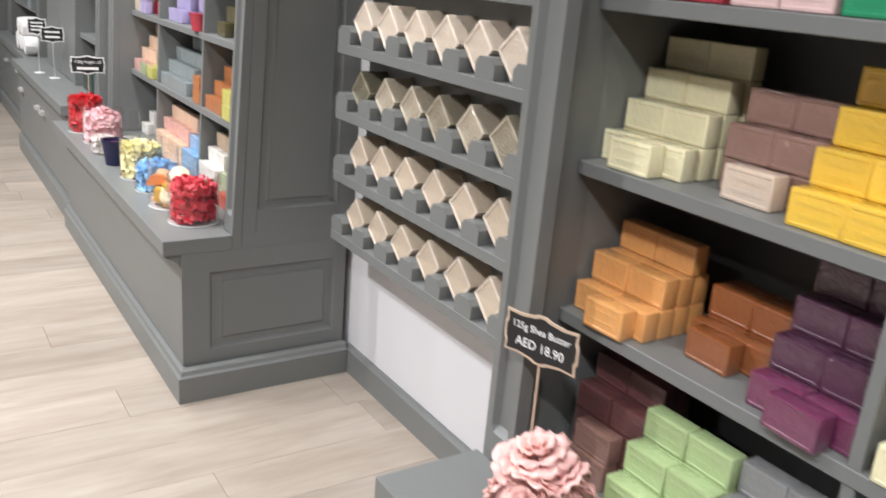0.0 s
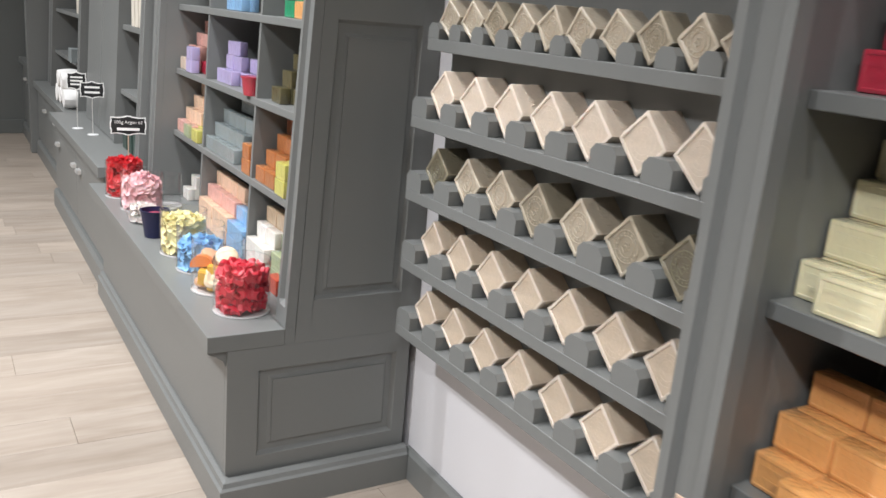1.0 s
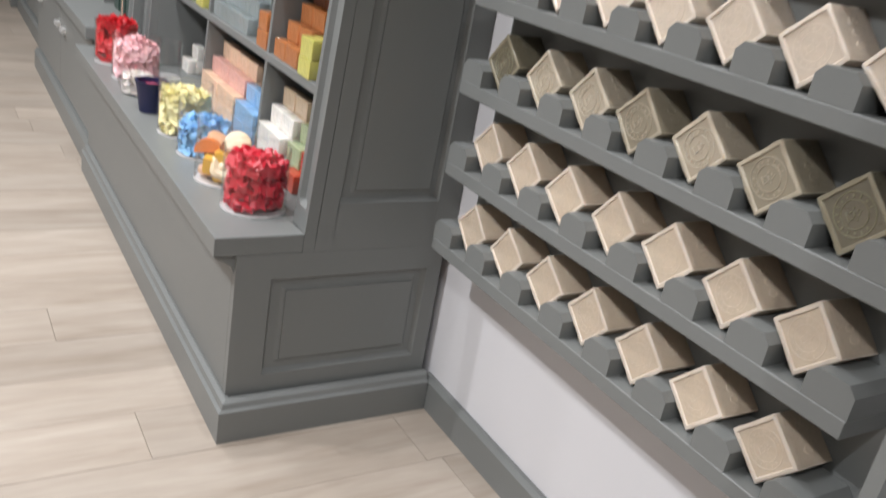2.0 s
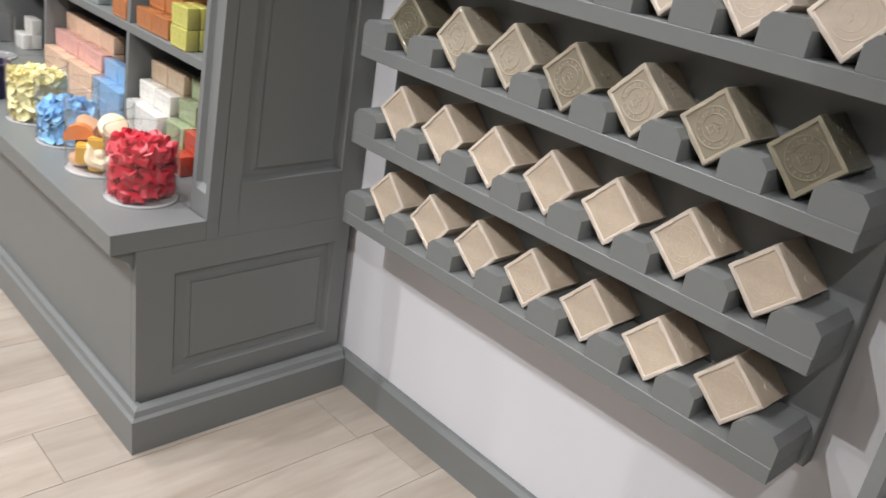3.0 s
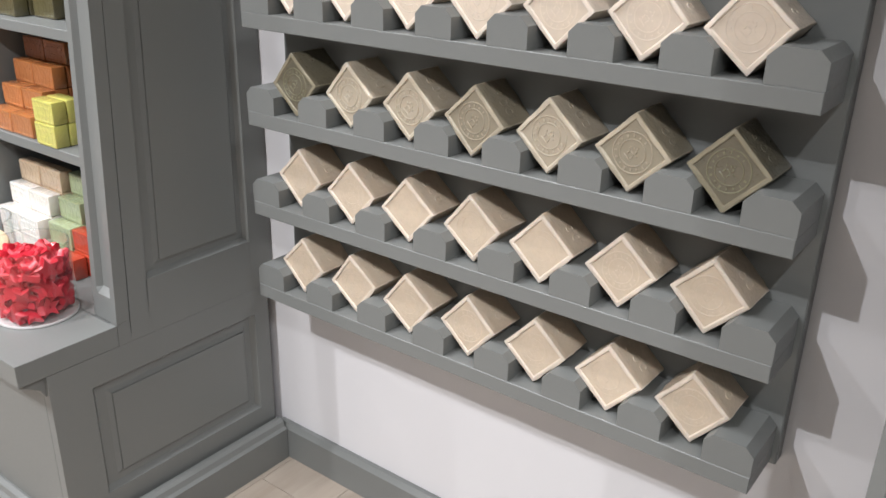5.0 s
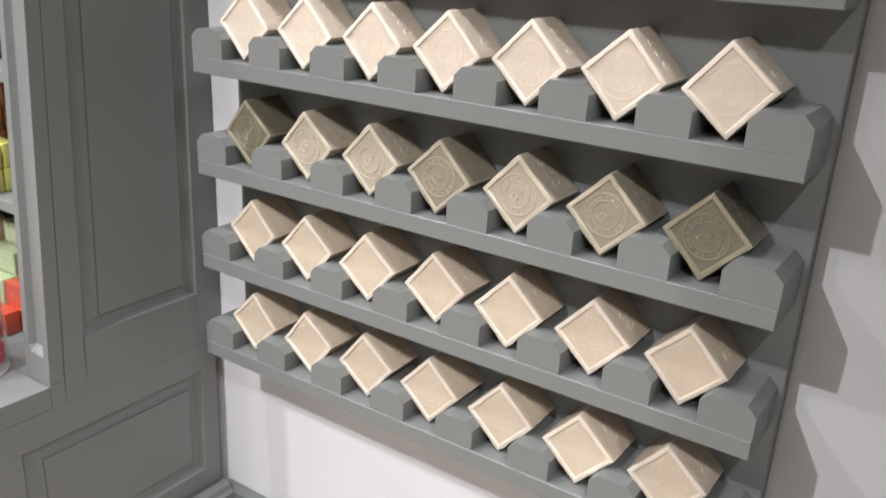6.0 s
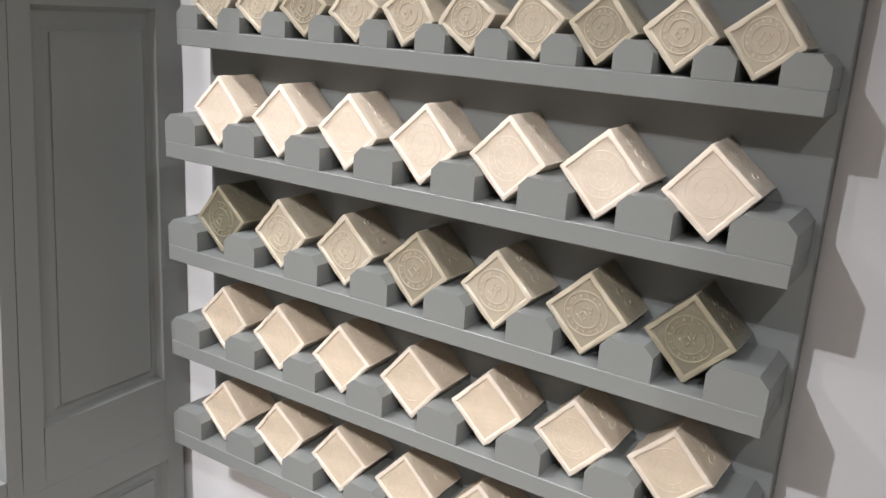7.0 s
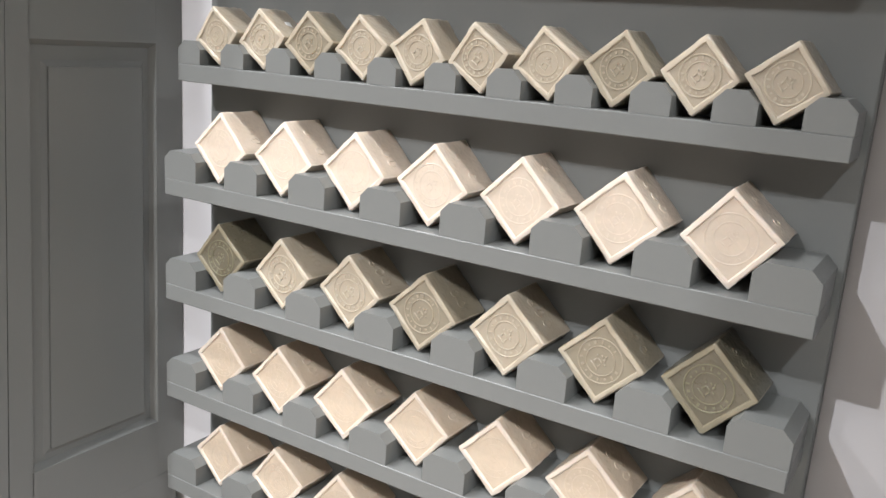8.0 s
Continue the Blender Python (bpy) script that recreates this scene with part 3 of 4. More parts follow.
stack(["crimson"], 2.645, 3.326, S3, 2, 3)
stack(["blush"], 2.635, 3.133, S3, 2, 2, length=0.081)
stack(["emerald"], 2.624, 2.955, S3, 2, 3, length=0.080)
# second bay
stack(["cream"], 2.605, 2.754, S1, 2, 3)
stack(["sage"], 2.635, 2.764, S2, 2, 3)
stack(["peach"], 2.605, 2.562, S1, 2, 3)
stack(["lavender"], 2.580, 2.550, TOP, 2, 3, where="counter")
stack(["blue"], 2.570, 2.735, TOP, 2, 3, where="counter")

# cabinet with the jars: bay next to the panelled end
stack(["white", "white", "sand"], 2.602, 5.393, TOP, 2, 4, length=0.092, where="counter", start=2)
stack(["sage"], 2.620, 5.198, TOP, 1, 4, length=0.092, where="counter", start=2)
single("red", 2.586, 5.129, TOP, length=0.083, where="counter")
single("red", 2.622, 5.103, TOP, length=0.073, where="counter")
single("red", 2.622, 5.103, TOP + 0.0519, length=0.073, where="counter")
stack(["terracotta", "terracotta", "terracotta", "brown"], 2.614, 5.388, S1, 2, 4, length=0.089)
for k in range(4):
    single("lemon", 2.604 + 0.036 * (k // 2), 5.177, S1 + 0.0519 * (k % 2), length=0.083)
stack(["moss"], 2.632, 5.343, S2, 1, 3)
single("moss", 2.668, 5.243, S2)
stack(["emerald"], 2.642, 5.309, S3, 1, 2)
single("apricot", 2.632, 5.193, S3)
# middle bay
stack(["peach", "pink", "peach"], 2.605, 6.015, TOP, 4, 4, length=0.092, where="counter", start=2)
stack(["blue"], 2.602, 5.625, TOP, 2, 3, length=0.092, where="counter", start=2)
stack(["slate"], 2.617, 6.015, S1, 4, 3, length=0.092)
for k in range(3):
    single("slate", 2.722, 5.920 - 0.088 * k, S1 + 0.1557, length=0.092)
single("terracotta", 2.607, 5.525, S1)
single("terracotta", 2.607, 5.525, S1 + 0.0519, length=0.073)
stack(["lavender"], 2.632, 5.963, S2, 2, 2, length=0.092)
single("lavender", 2.668, 5.930, S2 + 0.1038, length=0.092, turn=12)
stack(["lavender"], 2.662, 5.762, S2, 2, 2)
stack(["blue"], 2.642, 5.920, S3, 2, 2)
# far bay
stack(["pink", "peach"], 2.617, 6.470, S1, 3, 4, length=0.083)
single("lemon", 2.642, 6.279, S1)
single("sage", 2.604, 6.311, S1)
single("lemon", 2.604, 6.184, S1)
single("lemon", 2.642, 6.184, S1)
stack(["beige", "pink"], 2.617, 6.470, S2, 2, 4)
single("lavender", 2.604, 6.321, S2)
single("lavender", 2.604, 6.321, S2 + 0.0519)
single("crimson", 2.652, 6.269, S2)
stack(["white"], 2.650, 6.448, TOP, 1, 2, where="counter")

# the bars buried inside the stacks, which carry the visible ones
bm = bmesh.new()
slots = []
for c, length, m in HIDDEN:
    me = bar_mesh(c, length)
    if me.materials[0] not in slots:
        slots.append(me.materials[0])
    first = len(bm.faces)
    bm.from_mesh(me)
    bm.verts.ensure_lookup_table(), bm.faces.ensure_lookup_table()
    fresh = bm.faces[first:]
    for v in {v for f in fresh for v in f.verts}:
        v.co = m @ v.co
    for f in fresh:
        f.material_index = slots.index(me.materials[0])
solid("soap_bars", bm, slots, "inner soap bars buried in the stacks on the shelves", "soap", kind="stuff", smooth=True)

pot = thing("soap_pot", "small red tapered soap pot on the shelf", "pot", pose(2.640, 5.490, S2))
bm = bmesh.new()
lathe(bm, [(0, 0.0008), (0.028, 0.0008), (0.036, 0.058), (0.039, 0.058), (0.039, 0.064), (0.034, 0.064), (0, 0.060)], 24)
part("body", bm, bpy.data.materials["crimson_bar_soap"], pot, smooth=True)


# ---- jars on the counters ----
def scatter(bm, n, radius, z0, z1, shape, size, heap=0.0):
    """Loose pieces filling a jar: a lining that lies against the wall, a heaped top, and a filled middle."""
    def put(r, a, z, normal, wild):
        q = normal.normalized().to_track_quat("Z", "Y").to_matrix().to_4x4()
        jolt = Euler((random.gauss(0, wild), random.gauss(0, wild), random.uniform(0, math.tau))).to_matrix().to_4x4()
        first = len(bm.verts)
        shape(bm, Matrix.Translation((r * math.cos(a), r * math.sin(a), z)) @ q @ jolt @ Matrix.Scale(size * random.uniform(0.85, 1.12), 4))
        bm.verts.ensure_lookup_table()
        for v in bm.verts[first:]:
            # pressed against the wall and the bottom
            d = math.hypot(v.co.x, v.co.y)
            if d > room:
                v.co.x, v.co.y = v.co.x * room / d, v.co.y * room / d
            v.co.z = max(v.co.z, 0.0075)
    room = radius + size * 0.35
    layers = max(2, round((z1 - z0) / (size * 0.9)))
    around = round(math.tau * radius / (size * 1.25))
    for k in range(layers):
        for i in range(around):
            a = math.tau * (i + 0.5 * k + random.uniform(-0.3, 0.3)) / around
            r = radius - size * random.uniform(0.02, 0.3)
            put(r, a, z0 + (z1 - z0) * k / (layers - 1) + random.uniform(-0.3, 0.3) * size, Vector((math.cos(a), math.sin(a), random.uniform(-0.2, 0.3))), 0.38)
    for _ in range(n // 3):
        r, a = radius * 0.92 * random.random() ** 0.5, random.uniform(0, math.tau)
        put(r, a, z1 + heap * (1 - (r / radius) ** 2) - random.uniform(0, 0.5) * size, Vector((math.cos(a) * r / radius, math.sin(a) * r / radius, 1.2)), 0.45)
    for _ in range(n // 2):
        r, a = radius * 0.8 * random.random() ** 0.5, random.uniform(0, math.tau)
        put(r, a, random.uniform(z0, z1), Vector((random.uniform(-1, 1), random.uniform(-1, 1), 0.4)), 0.8)


def star_shape(bm, m):
    pts = [((1.0 if i % 2 == 0 else 0.50) * math.cos(math.tau * i / 10), (1.0 if i % 2 == 0 else 0.50) * math.sin(math.tau * i / 10)) for i in range(10)]
    rings = [[bm.verts.new(m @ Vector((u * s, v * s, w))) for u, v in pts] for s, w in ((0.86, -0.26), (1, -0.12), (1, 0.12), (0.86, 0.26))]
    bm.faces.new(rings[0][::-1]), bm.faces.new(rings[3])
    for lo, hi in zip(rings, rings[1:]):
        for i in range(10):
            bm.faces.new((lo[i], lo[(i + 1) % 10], hi[(i + 1) % 10], hi[i]))


def petal_shape(bm, m):
    g = [[bm.verts.new(m @ Vector((u * (1 - 0.3 * abs(v)), v, 0.45 * u * u + 0.3 * v * v))) for u in (-0.8, -0.4, 0, 0.4, 0.8)] for v in (-1, -0.4, 0.3, 1)]
    for p, q in zip(g, g[1:]):
        for i in range(4):
            bm.faces.new((p[i], p[i + 1], q[i + 1], q[i]))


def chunk_shape(bm, m):
    v = box(bm, -0.8, 0.8, -0.6, 0.6, -0.35, 0.35)
    for w in v:
        w.co = m @ w.co


LIP = glass_mat("jar_lip_acrylic", (0.97, 0.98, 0.98), 0.2)
RIM = mat("jar_base_rim", (0.60, 0.58, 0.57), 0.25)


def jar(x, y, radius, height, label, z=TOP):
    ob = thing("glass_jar", label, "jar", pose(x, y, z + 0.0008), "clear jars on the counter")
    r, t = radius, 0.0028
    bm = bmesh.new()
    lathe(bm, [(r - 0.002, 0.0), (r, 0.002), (r, height - 0.001), (r - t / 2, height), (r - t, height - 0.001), (r - t, 0.006), (0, 0.006)], 40)
    ob_wall = part("wall", bm, CLEAR, ob, "clear acrylic wall", smooth=True)
    ob_wall.visible_shadow = False
    bm = bmesh.new()
    lathe(bm, [(0, 0.0), (r - 0.001, 0.0), (r + 0.0009, 0.0018), (r + 0.0009, 0.0040), (r + 0.0003, 0.0055), (r + 0.0002, 0.0)], 40)
    part("base_rim", bm, RIM, ob, smooth=True)
    bm = bmesh.new()
    lathe(bm, [(r + 0.0004, height - 0.0012), (r + 0.0006, height + 0.0006), (r - t, height + 0.0006), (r - t - 0.0004, height - 0.0012), (r + 0.0004, height - 0.0012)], 40)
    part("lip", bm, LIP, ob, "glossy rounded lip", smooth=True)
    return ob


def filling(name, label, category, x, y, n, radius, height, shape, size, colour, heap=0.02, z=TOP):
    bm = bmesh.new()
    scatter(bm, n, radius - 0.004 - size * 0.35, 0.007 + size * 0.75, height, shape, size, heap)
    return solid(name, bm, soap_mat(name + "_colour_" + label.split()[0], colour, 0.35, 0.3, 0.12), label, category, pose(x, y, z), kind="stuff")


jar(2.454, 4.969, 0.082, 0.158, "clear round jar of red star soaps on the counter")
filling("star_soaps", "red star-shaped soaps heaped in a clear jar", "soap", 2.454, 4.969, 130, 0.082, 0.116, star_shape, 0.029, (0.50, 0.014, 0.032), 0.022)
jar(2.441, 5.171, 0.080, 0.165, "clear round jar of mixed soap slices on the counter")
jar(2.446, 5.390, 0.078, 0.155, "clear round jar of blue soap flakes on the counter")
filling("soap_flakes", "blue curled soap flakes heaped in a clear jar", "soap", 2.446, 5.390, 200, 0.078, 0.080, petal_shape, 0.020, (0.28, 0.55, 0.82), 0.022)
jar(2.440, 5.590, 0.080, 0.155, "clear round jar of yellow soap petals on the counter")
filling("soap_petals", "yellow curled soap petals filling a clear jar", "soap", 2.440, 5.590, 200, 0.080, 0.112, petal_shape, 0.021, (0.88, 0.80, 0.42), 0.022)
jar(2.435, 6.257, 0.085, 0.150, "clear round jar of pink soap petals on the counter")
filling("soap_petals", "pink curled soap petals filling a clear jar", "soap", 2.435, 6.257, 200, 0.085, 0.108, petal_shape, 0.020, (0.86, 0.54, 0.56), 0.035)
jar(2.412, 6.506, 0.080, 0.155, "clear round jar of red soap petals on the counter")
filling("soap_petals", "red curled soap petals filling a clear jar", "soap", 2.412, 6.506, 220, 0.080, 0.140, petal_shape, 0.022, (0.58, 0.02, 0.03), 0.020)


def slice_soap(label, colour, m, kind_of):
    """A cut soap slice: a half disc, a block or a ball-like round."""
    bm = bmesh.new()
    if kind_of == "half":
        pts = [(0.036 * math.cos(a), 0.036 * math.sin(a)) for a in (math.pi * i / 12 for i in range(13))]
        prism(bm, pts, "x", -0.011, 0.011)
    elif kind_of == "block":
        box(bm, -0.016, 0.016, -0.019, 0.019, 0, 0.048)
        bmesh.ops.bevel(bm, geom=bm.edges[:], offset=0.004, segments=2, affect="EDGES")
    elif kind_of == "wedge":
        prism(bm, [(-0.022, 0), (0.022, 0), (0.014, 0.046), (-0.004, 0.050)], "x", -0.015, 0.015)
        bmesh.ops.bevel(bm, geom=bm.edges[:], offset=0.002, segments=2, affect="EDGES")
    elif kind_of == "flower":
        n, rings = 40, []
        for f, z in ((0.15, 0.0), (0.86, 0.001), (1.0, 0.008), (0.96, 0.017), (0.72, 0.022), (0.40, 0.018), (0.22, 0.022), (0.06, 0.024)):
            rings.append([bm.verts.new((0.034 * f * (1 + 0.16 * f * abs(math.cos(2.5 * a))) * math.cos(a), 0.034 * f * (1 + 0.16 * f * abs(math.cos(2.5 * a))) * math.sin(a), z)) for a in (math.tau * i / n for i in range(n))])
        for p, q in zip(rings, rings[1:]):
            for i in range(n):
                bm.faces.new((p[i], p[(i + 1) % n], q[(i + 1) % n], q[i]))
        bm.faces.new(rings[0]), bm.faces.new(rings[-1])
    else:
        lathe(bm, [(0, 0), (0.026, 0.001), (0.034, 0.006), (0.036, 0.014), (0.033, 0.022), (0.024, 0.026), (0, 0.027)], 20)
    return solid("soap_slice", bm, bpy.data.materials.get("slice_" + label.split()[0]) or soap_mat("slice_" + label.split()[0], colour), label + " in a clear jar", "soap", m, "mixed soap slices", smooth=True)


JX, JY = 2.441, 5.171
slice_soap("golden soap block", (0.72, 0.42, 0.06), pose(JX - 0.045, JY - 0.014, TOP + 0.024, 4, -6, 62), "block")
slice_soap("orange half-round soap slice", (0.75, 0.22, 0.05), pose(JX - 0.047, JY + 0.002, TOP + 0.078, -8, 0, 58), "half")
slice_soap("brown soap wedge", (0.20, 0.075, 0.04), pose(JX - 0.014, JY - 0.022, TOP + 0.066, 18, 10, 20), "wedge")
slice_soap("cream flower-shaped soap", (0.76, 0.62, 0.42), pose(JX - 0.014, JY - 0.036, TOP + 0.046, 62, 0, -24), "flower")
slice_soap("pale flower-shaped soap", (0.72, 0.64, 0.52), pose(JX + 0.022, JY - 0.034, TOP + 0.040, 58, 0, 20), "flower")
slice_soap("cream round soap", (0.76, 0.62, 0.42), pose(JX + 0.020, JY - 0.030, TOP + 0.104, 40, -22, 0), "round")
slice_soap("ivory half-round soap slice", (0.74, 0.66, 0.50), pose(JX + 0.030, JY + 0.030, TOP + 0.082, 10, 0, -20), "half")
slice_soap("peach round soap", (0.70, 0.40, 0.24), pose(JX - 0.016, JY + 0.034, TOP + 0.086, 20, 24, 0), "round")
for k, (tone, form, col) in enumerate((("pale round soap", "round", (0.70, 0.58, 0.44)), ("peach round soap", "round", (0.70, 0.40, 0.24)), ("golden soap block", "block", (0.72, 0.42, 0.06)), ("cream round soap", "round", (0.76, 0.62, 0.42)), ("pale round soap", "round", (0.70, 0.58, 0.44)), ("brown soap wedge", "wedge", (0.20, 0.075, 0.04)), ("golden soap block", "block", (0.72, 0.42, 0.06)), ("peach round soap", "round", (0.70, 0.40, 0.24)))):
    a = math.tau * (0.16 + k * 0.25)
    slice_soap(tone, col, pose(JX + 0.036 * math.cos(a), JY + 0.036 * math.sin(a), TOP + 0.0085 + 0.034 * (k // 4), 0, 4 * (k % 3), math.degrees(a)), form)

jar(2.530, 6.283, 0.072, 0.140, "empty clear round jar on the counter")

cup = thing("paper_cup", "navy blue tapered cup with pink soap inside", "cup", pose(2.391, 5.816, TOP))
bm = bmesh.new()
lathe(bm, [(0, 0.001), (0.036, 0.001), (0.050, 0.098), (0.053, 0.098), (0.053, 0.103), (0.047, 0.103), (0.040, 0.05), (0, 0.05)], 32)
part("body", bm, mat("navy_card", (0.008, 0.011, 0.05), 0.4), cup, smooth=True)
bm = bmesh.new()
lathe(bm, [(0, 0.090), (0.03, 0.088), (0.0445, 0.084), (0.0440, 0.070), (0, 0.070)], 28)
part("soap_fill", bm, soap_mat("pink_fill", (0.68, 0.10, 0.16)), cup, "pink soap surface", smooth=True)

bowl = thing("soap_dish", "low clear dish of white soap petals on the counter", "dish", pose(2.393, 6.036, TOP))
bm = bmesh.new()
lathe(bm, [(0, 0.001), (0.05, 0.001), (0.068, 0.05), (0.065, 0.05), (0.048, 0.006), (0, 0.006)], 32)
part("body", bm, CLEAR, bowl, smooth=True)
bm = bmesh.new()
scatter(bm, 120, 0.045, 0.02, 0.05, petal_shape, 0.019, 0.018)
solid("soap_petals", bm, soap_mat("white_petals", (0.78, 0.72, 0.68)), "white curled soap petals heaped in a dish", "soap", pose(2.393, 6.036, TOP), kind="stuff")


def rose(label, m, size):
    """A soap rose: rings of curved petals round a tight bud, as one bloom."""
    bm = bmesh.new()
    for ring, (count, rad, lean, high) in enumerate(((3, 0.10, 8, 0.52), (4, 0.28, 30, 0.58), (5, 0.46, 54, 0.60), (6, 0.66, 76, 0.60))):
        for i in range(count):
            a = math.tau * (i + 0.37 * ring) / count + random.uniform(-0.12, 0.12)
            wide = (0.30, 0.40, 0.52, 0.58)[ring]
            grid = []
            for v in range(5):
                f = v / 4
                row = []
                for u in range(7):
                    g = (u - 3) / 3
                    w = wide * math.sin(math.pi * (0.22 + 0.55 * f)) * g
                    out = rad * 0.55 + high * f * math.sin(radians(lean)) - 0.42 * w * w / wide + 0.09 * f ** 3
                    up = 0.12 - 0.04 * ring + high * f * math.cos(radians(lean)) - 0.12 * f ** 4 * (1 + 0.6 * abs(g)) + (0.02 + 0.05 * f * f) * math.sin(6 * g + 2.3 * i + ring)
                    row.append(bm.verts.new(m @ Vector((size * (out * math.cos(a) - w * math.sin(a)), size * (out * math.sin(a) + w * math.cos(a)), size * up))))
                grid.append(row)
            for p, q in zip(grid, grid[1:]):
                for k in range(6):
                    bm.faces.new((p[k], p[k + 1], q[k + 1], q[k]))
    ob = solid("soap_rose", bm, ROSE, label, "soap", None, "soap roses in the jar", smooth=True)
    md = ob.modifiers.new("thick", "SOLIDIFY")
    md.thickness = 0.0022
    return ob


ROSE = soap_mat("rose_soap", (0.86, 0.50, 0.46), 0.5, 0.05, 0.06, 0.05)
RX, RY = 2.474, 3.174
jar(RX, RY, 0.068, 0.085, "clear round jar of pink soap roses on the counter")
BLOOMS = [(-0.006, 0.008, 0.122, -8, -14, 0.062)]
for ring, (count, rad, up, tilt) in enumerate(((5, 0.038, 0.096, 40), (6, 0.050, 0.064, 60), (6, 0.046, 0.030, 72))):
    for i in range(count):
        a = math.tau * (i + 0.4 * ring) / count
        BLOOMS.append((rad * math.cos(a), rad * math.sin(a), up + random.uniform(-0.006, 0.006), -tilt * math.sin(a), tilt * math.cos(a), random.uniform(0.046, 0.053)))
for k, (dx, dy, dz, tx, ty, sz) in enumerate(BLOOMS):
    rose("pale pink soap rose in a clear jar", pose(RX + dx, RY + dy, TOP + 0.006 + dz, tx, ty, 40 * k), sz)


solid("price_sticker", boxes((-0.006, 0.006, -0.007, 0.007, 0, 0.0006)), mat("white_paper", (0.8, 0.8, 0.78), 0.6), "tiny white paper sticker on a small soap cube", "sticker", pose(2.893, 4.460, 1.4375, 45, 0, 0))


# ---- price signs ----
def sign(label, m, width, height, lines, stick, base=False, edge=None):
    """A small chalkboard with a shaped birch edge on a stick; m: its middle, x along the writing, z toward the reader."""
    ob = thing("price_sign", label, "sign", m, "price signs")
    w, h = width / 2, height / 2

    def outline(g):
        pts = []
        for sx, sy in ((1, 1), (-1, 1), (-1, -1), (1, -1)):
            c = [(sx * w, sy * h * 0.35), (sx * w * 0.95, sy * h * 0.55), (sx * w * 0.97, sy * h * 0.95), (sx * w * 0.62, sy * h * 0.90), (sx * w * 0.25, sy * h * 1.0), (sx * w * 0.12, sy * h * 1.10)]
            pts += c if sx * sy > 0 else c[::-1]
        return [(x - math.copysign(g, x), y - math.copysign(g, y)) for x, y in pts]
    bm = bmesh.new()
    prism(bm, outline(0), "z", -0.003, 0.0)
    part("edge", bm, edge or BIRCH, ob, "pale shaped edge")
    bm = bmesh.new()
    prism(bm, outline(height * 0.055), "z", -0.001, 0.0008)
    part("board", bm, SLATE, ob, "black chalkboard face")
    for text, size, up in lines:
        if text:
            words("lettering", text, size, CHALK, ob, pose(0, up, 0.0011, 0, 0, 0), 0.0003)
        else:
            part("writing_bar", boxes((-w * 0.62, w * 0.62, up - size / 2, up + size / 2, 0.0009, 0.0013)), CHALK, ob)
    bm = bmesh.new()
    n = 10
    prism(bm, [(0.0022 * math.cos(math.tau * i / n), -0.0045 + 0.0022 * math.sin(math.tau * i / n) * 0.5) for i in range(n)], "y", -h * 1.05 - stick, -h * 0.9)
    part("stick", bm, BIRCH if not base else CHROME, ob)
    if base:
        bm = bmesh.new()
        n = 24
        prism(bm, [(0.03 * math.cos(math.tau * i / n), -0.0045 + 0.03 * math.sin(math.tau * i / n)) for i in range(n)], "y", -h * 1.05 - stick - 0.003, -h * 1.05 - stick)
        part("foot", bm, LAMPBODY, ob, "round white foot")
    return ob


def facing(x, y, z, right, up=(0, 0, 1)):
    r = Vector(right).normalized()
    n = r.cross(Vector(up)).normalized()
    u = n.cross(r)
    return Matrix(((r.x, u.x, n.x, x), (r.y, u.y, n.y, y), (r.z, u.z, n.z, z), (0, 0, 0, 1)))


sign("black chalkboard price sign with birch edge above a rose jar", facing(2.507, 3.256, 0.829, (0.040, -0.17, 0.002)), 0.150, 0.078, (("125g Shea Butter", 0.0172, 0.015), ("AED 18.90", 0.0225, -0.013)), 0.15)
sign("black chalkboard price sign with pale edge in a jar", facing(2.440, 6.560, 0.840, (0.145, -0.02, 0.0)), 0.150, 0.078, (("100g Argan oil", 0.020, 0.014), ("", 0.012, -0.016)), 0.14, False, CHALK)
sign("black chalkboard price sign on a thin metal stand", facing(2.468, 7.720, 0.862, (0.1, -0.01, 0)), 0.125, 0.085, (("", 0.011, 0.014), ("", 0.011, -0.014)), 0.202, True, CHALK)
sign("small black chalkboard sign on a thin metal stand", facing(2.420, 7.950, 0.885, (0.1, -0.01, 0)), 0.105, 0.095, (("", 0.009, 0.020), ("", 0.009, 0.0), ("", 0.009, -0.020)), 0.220, True, CHALK)


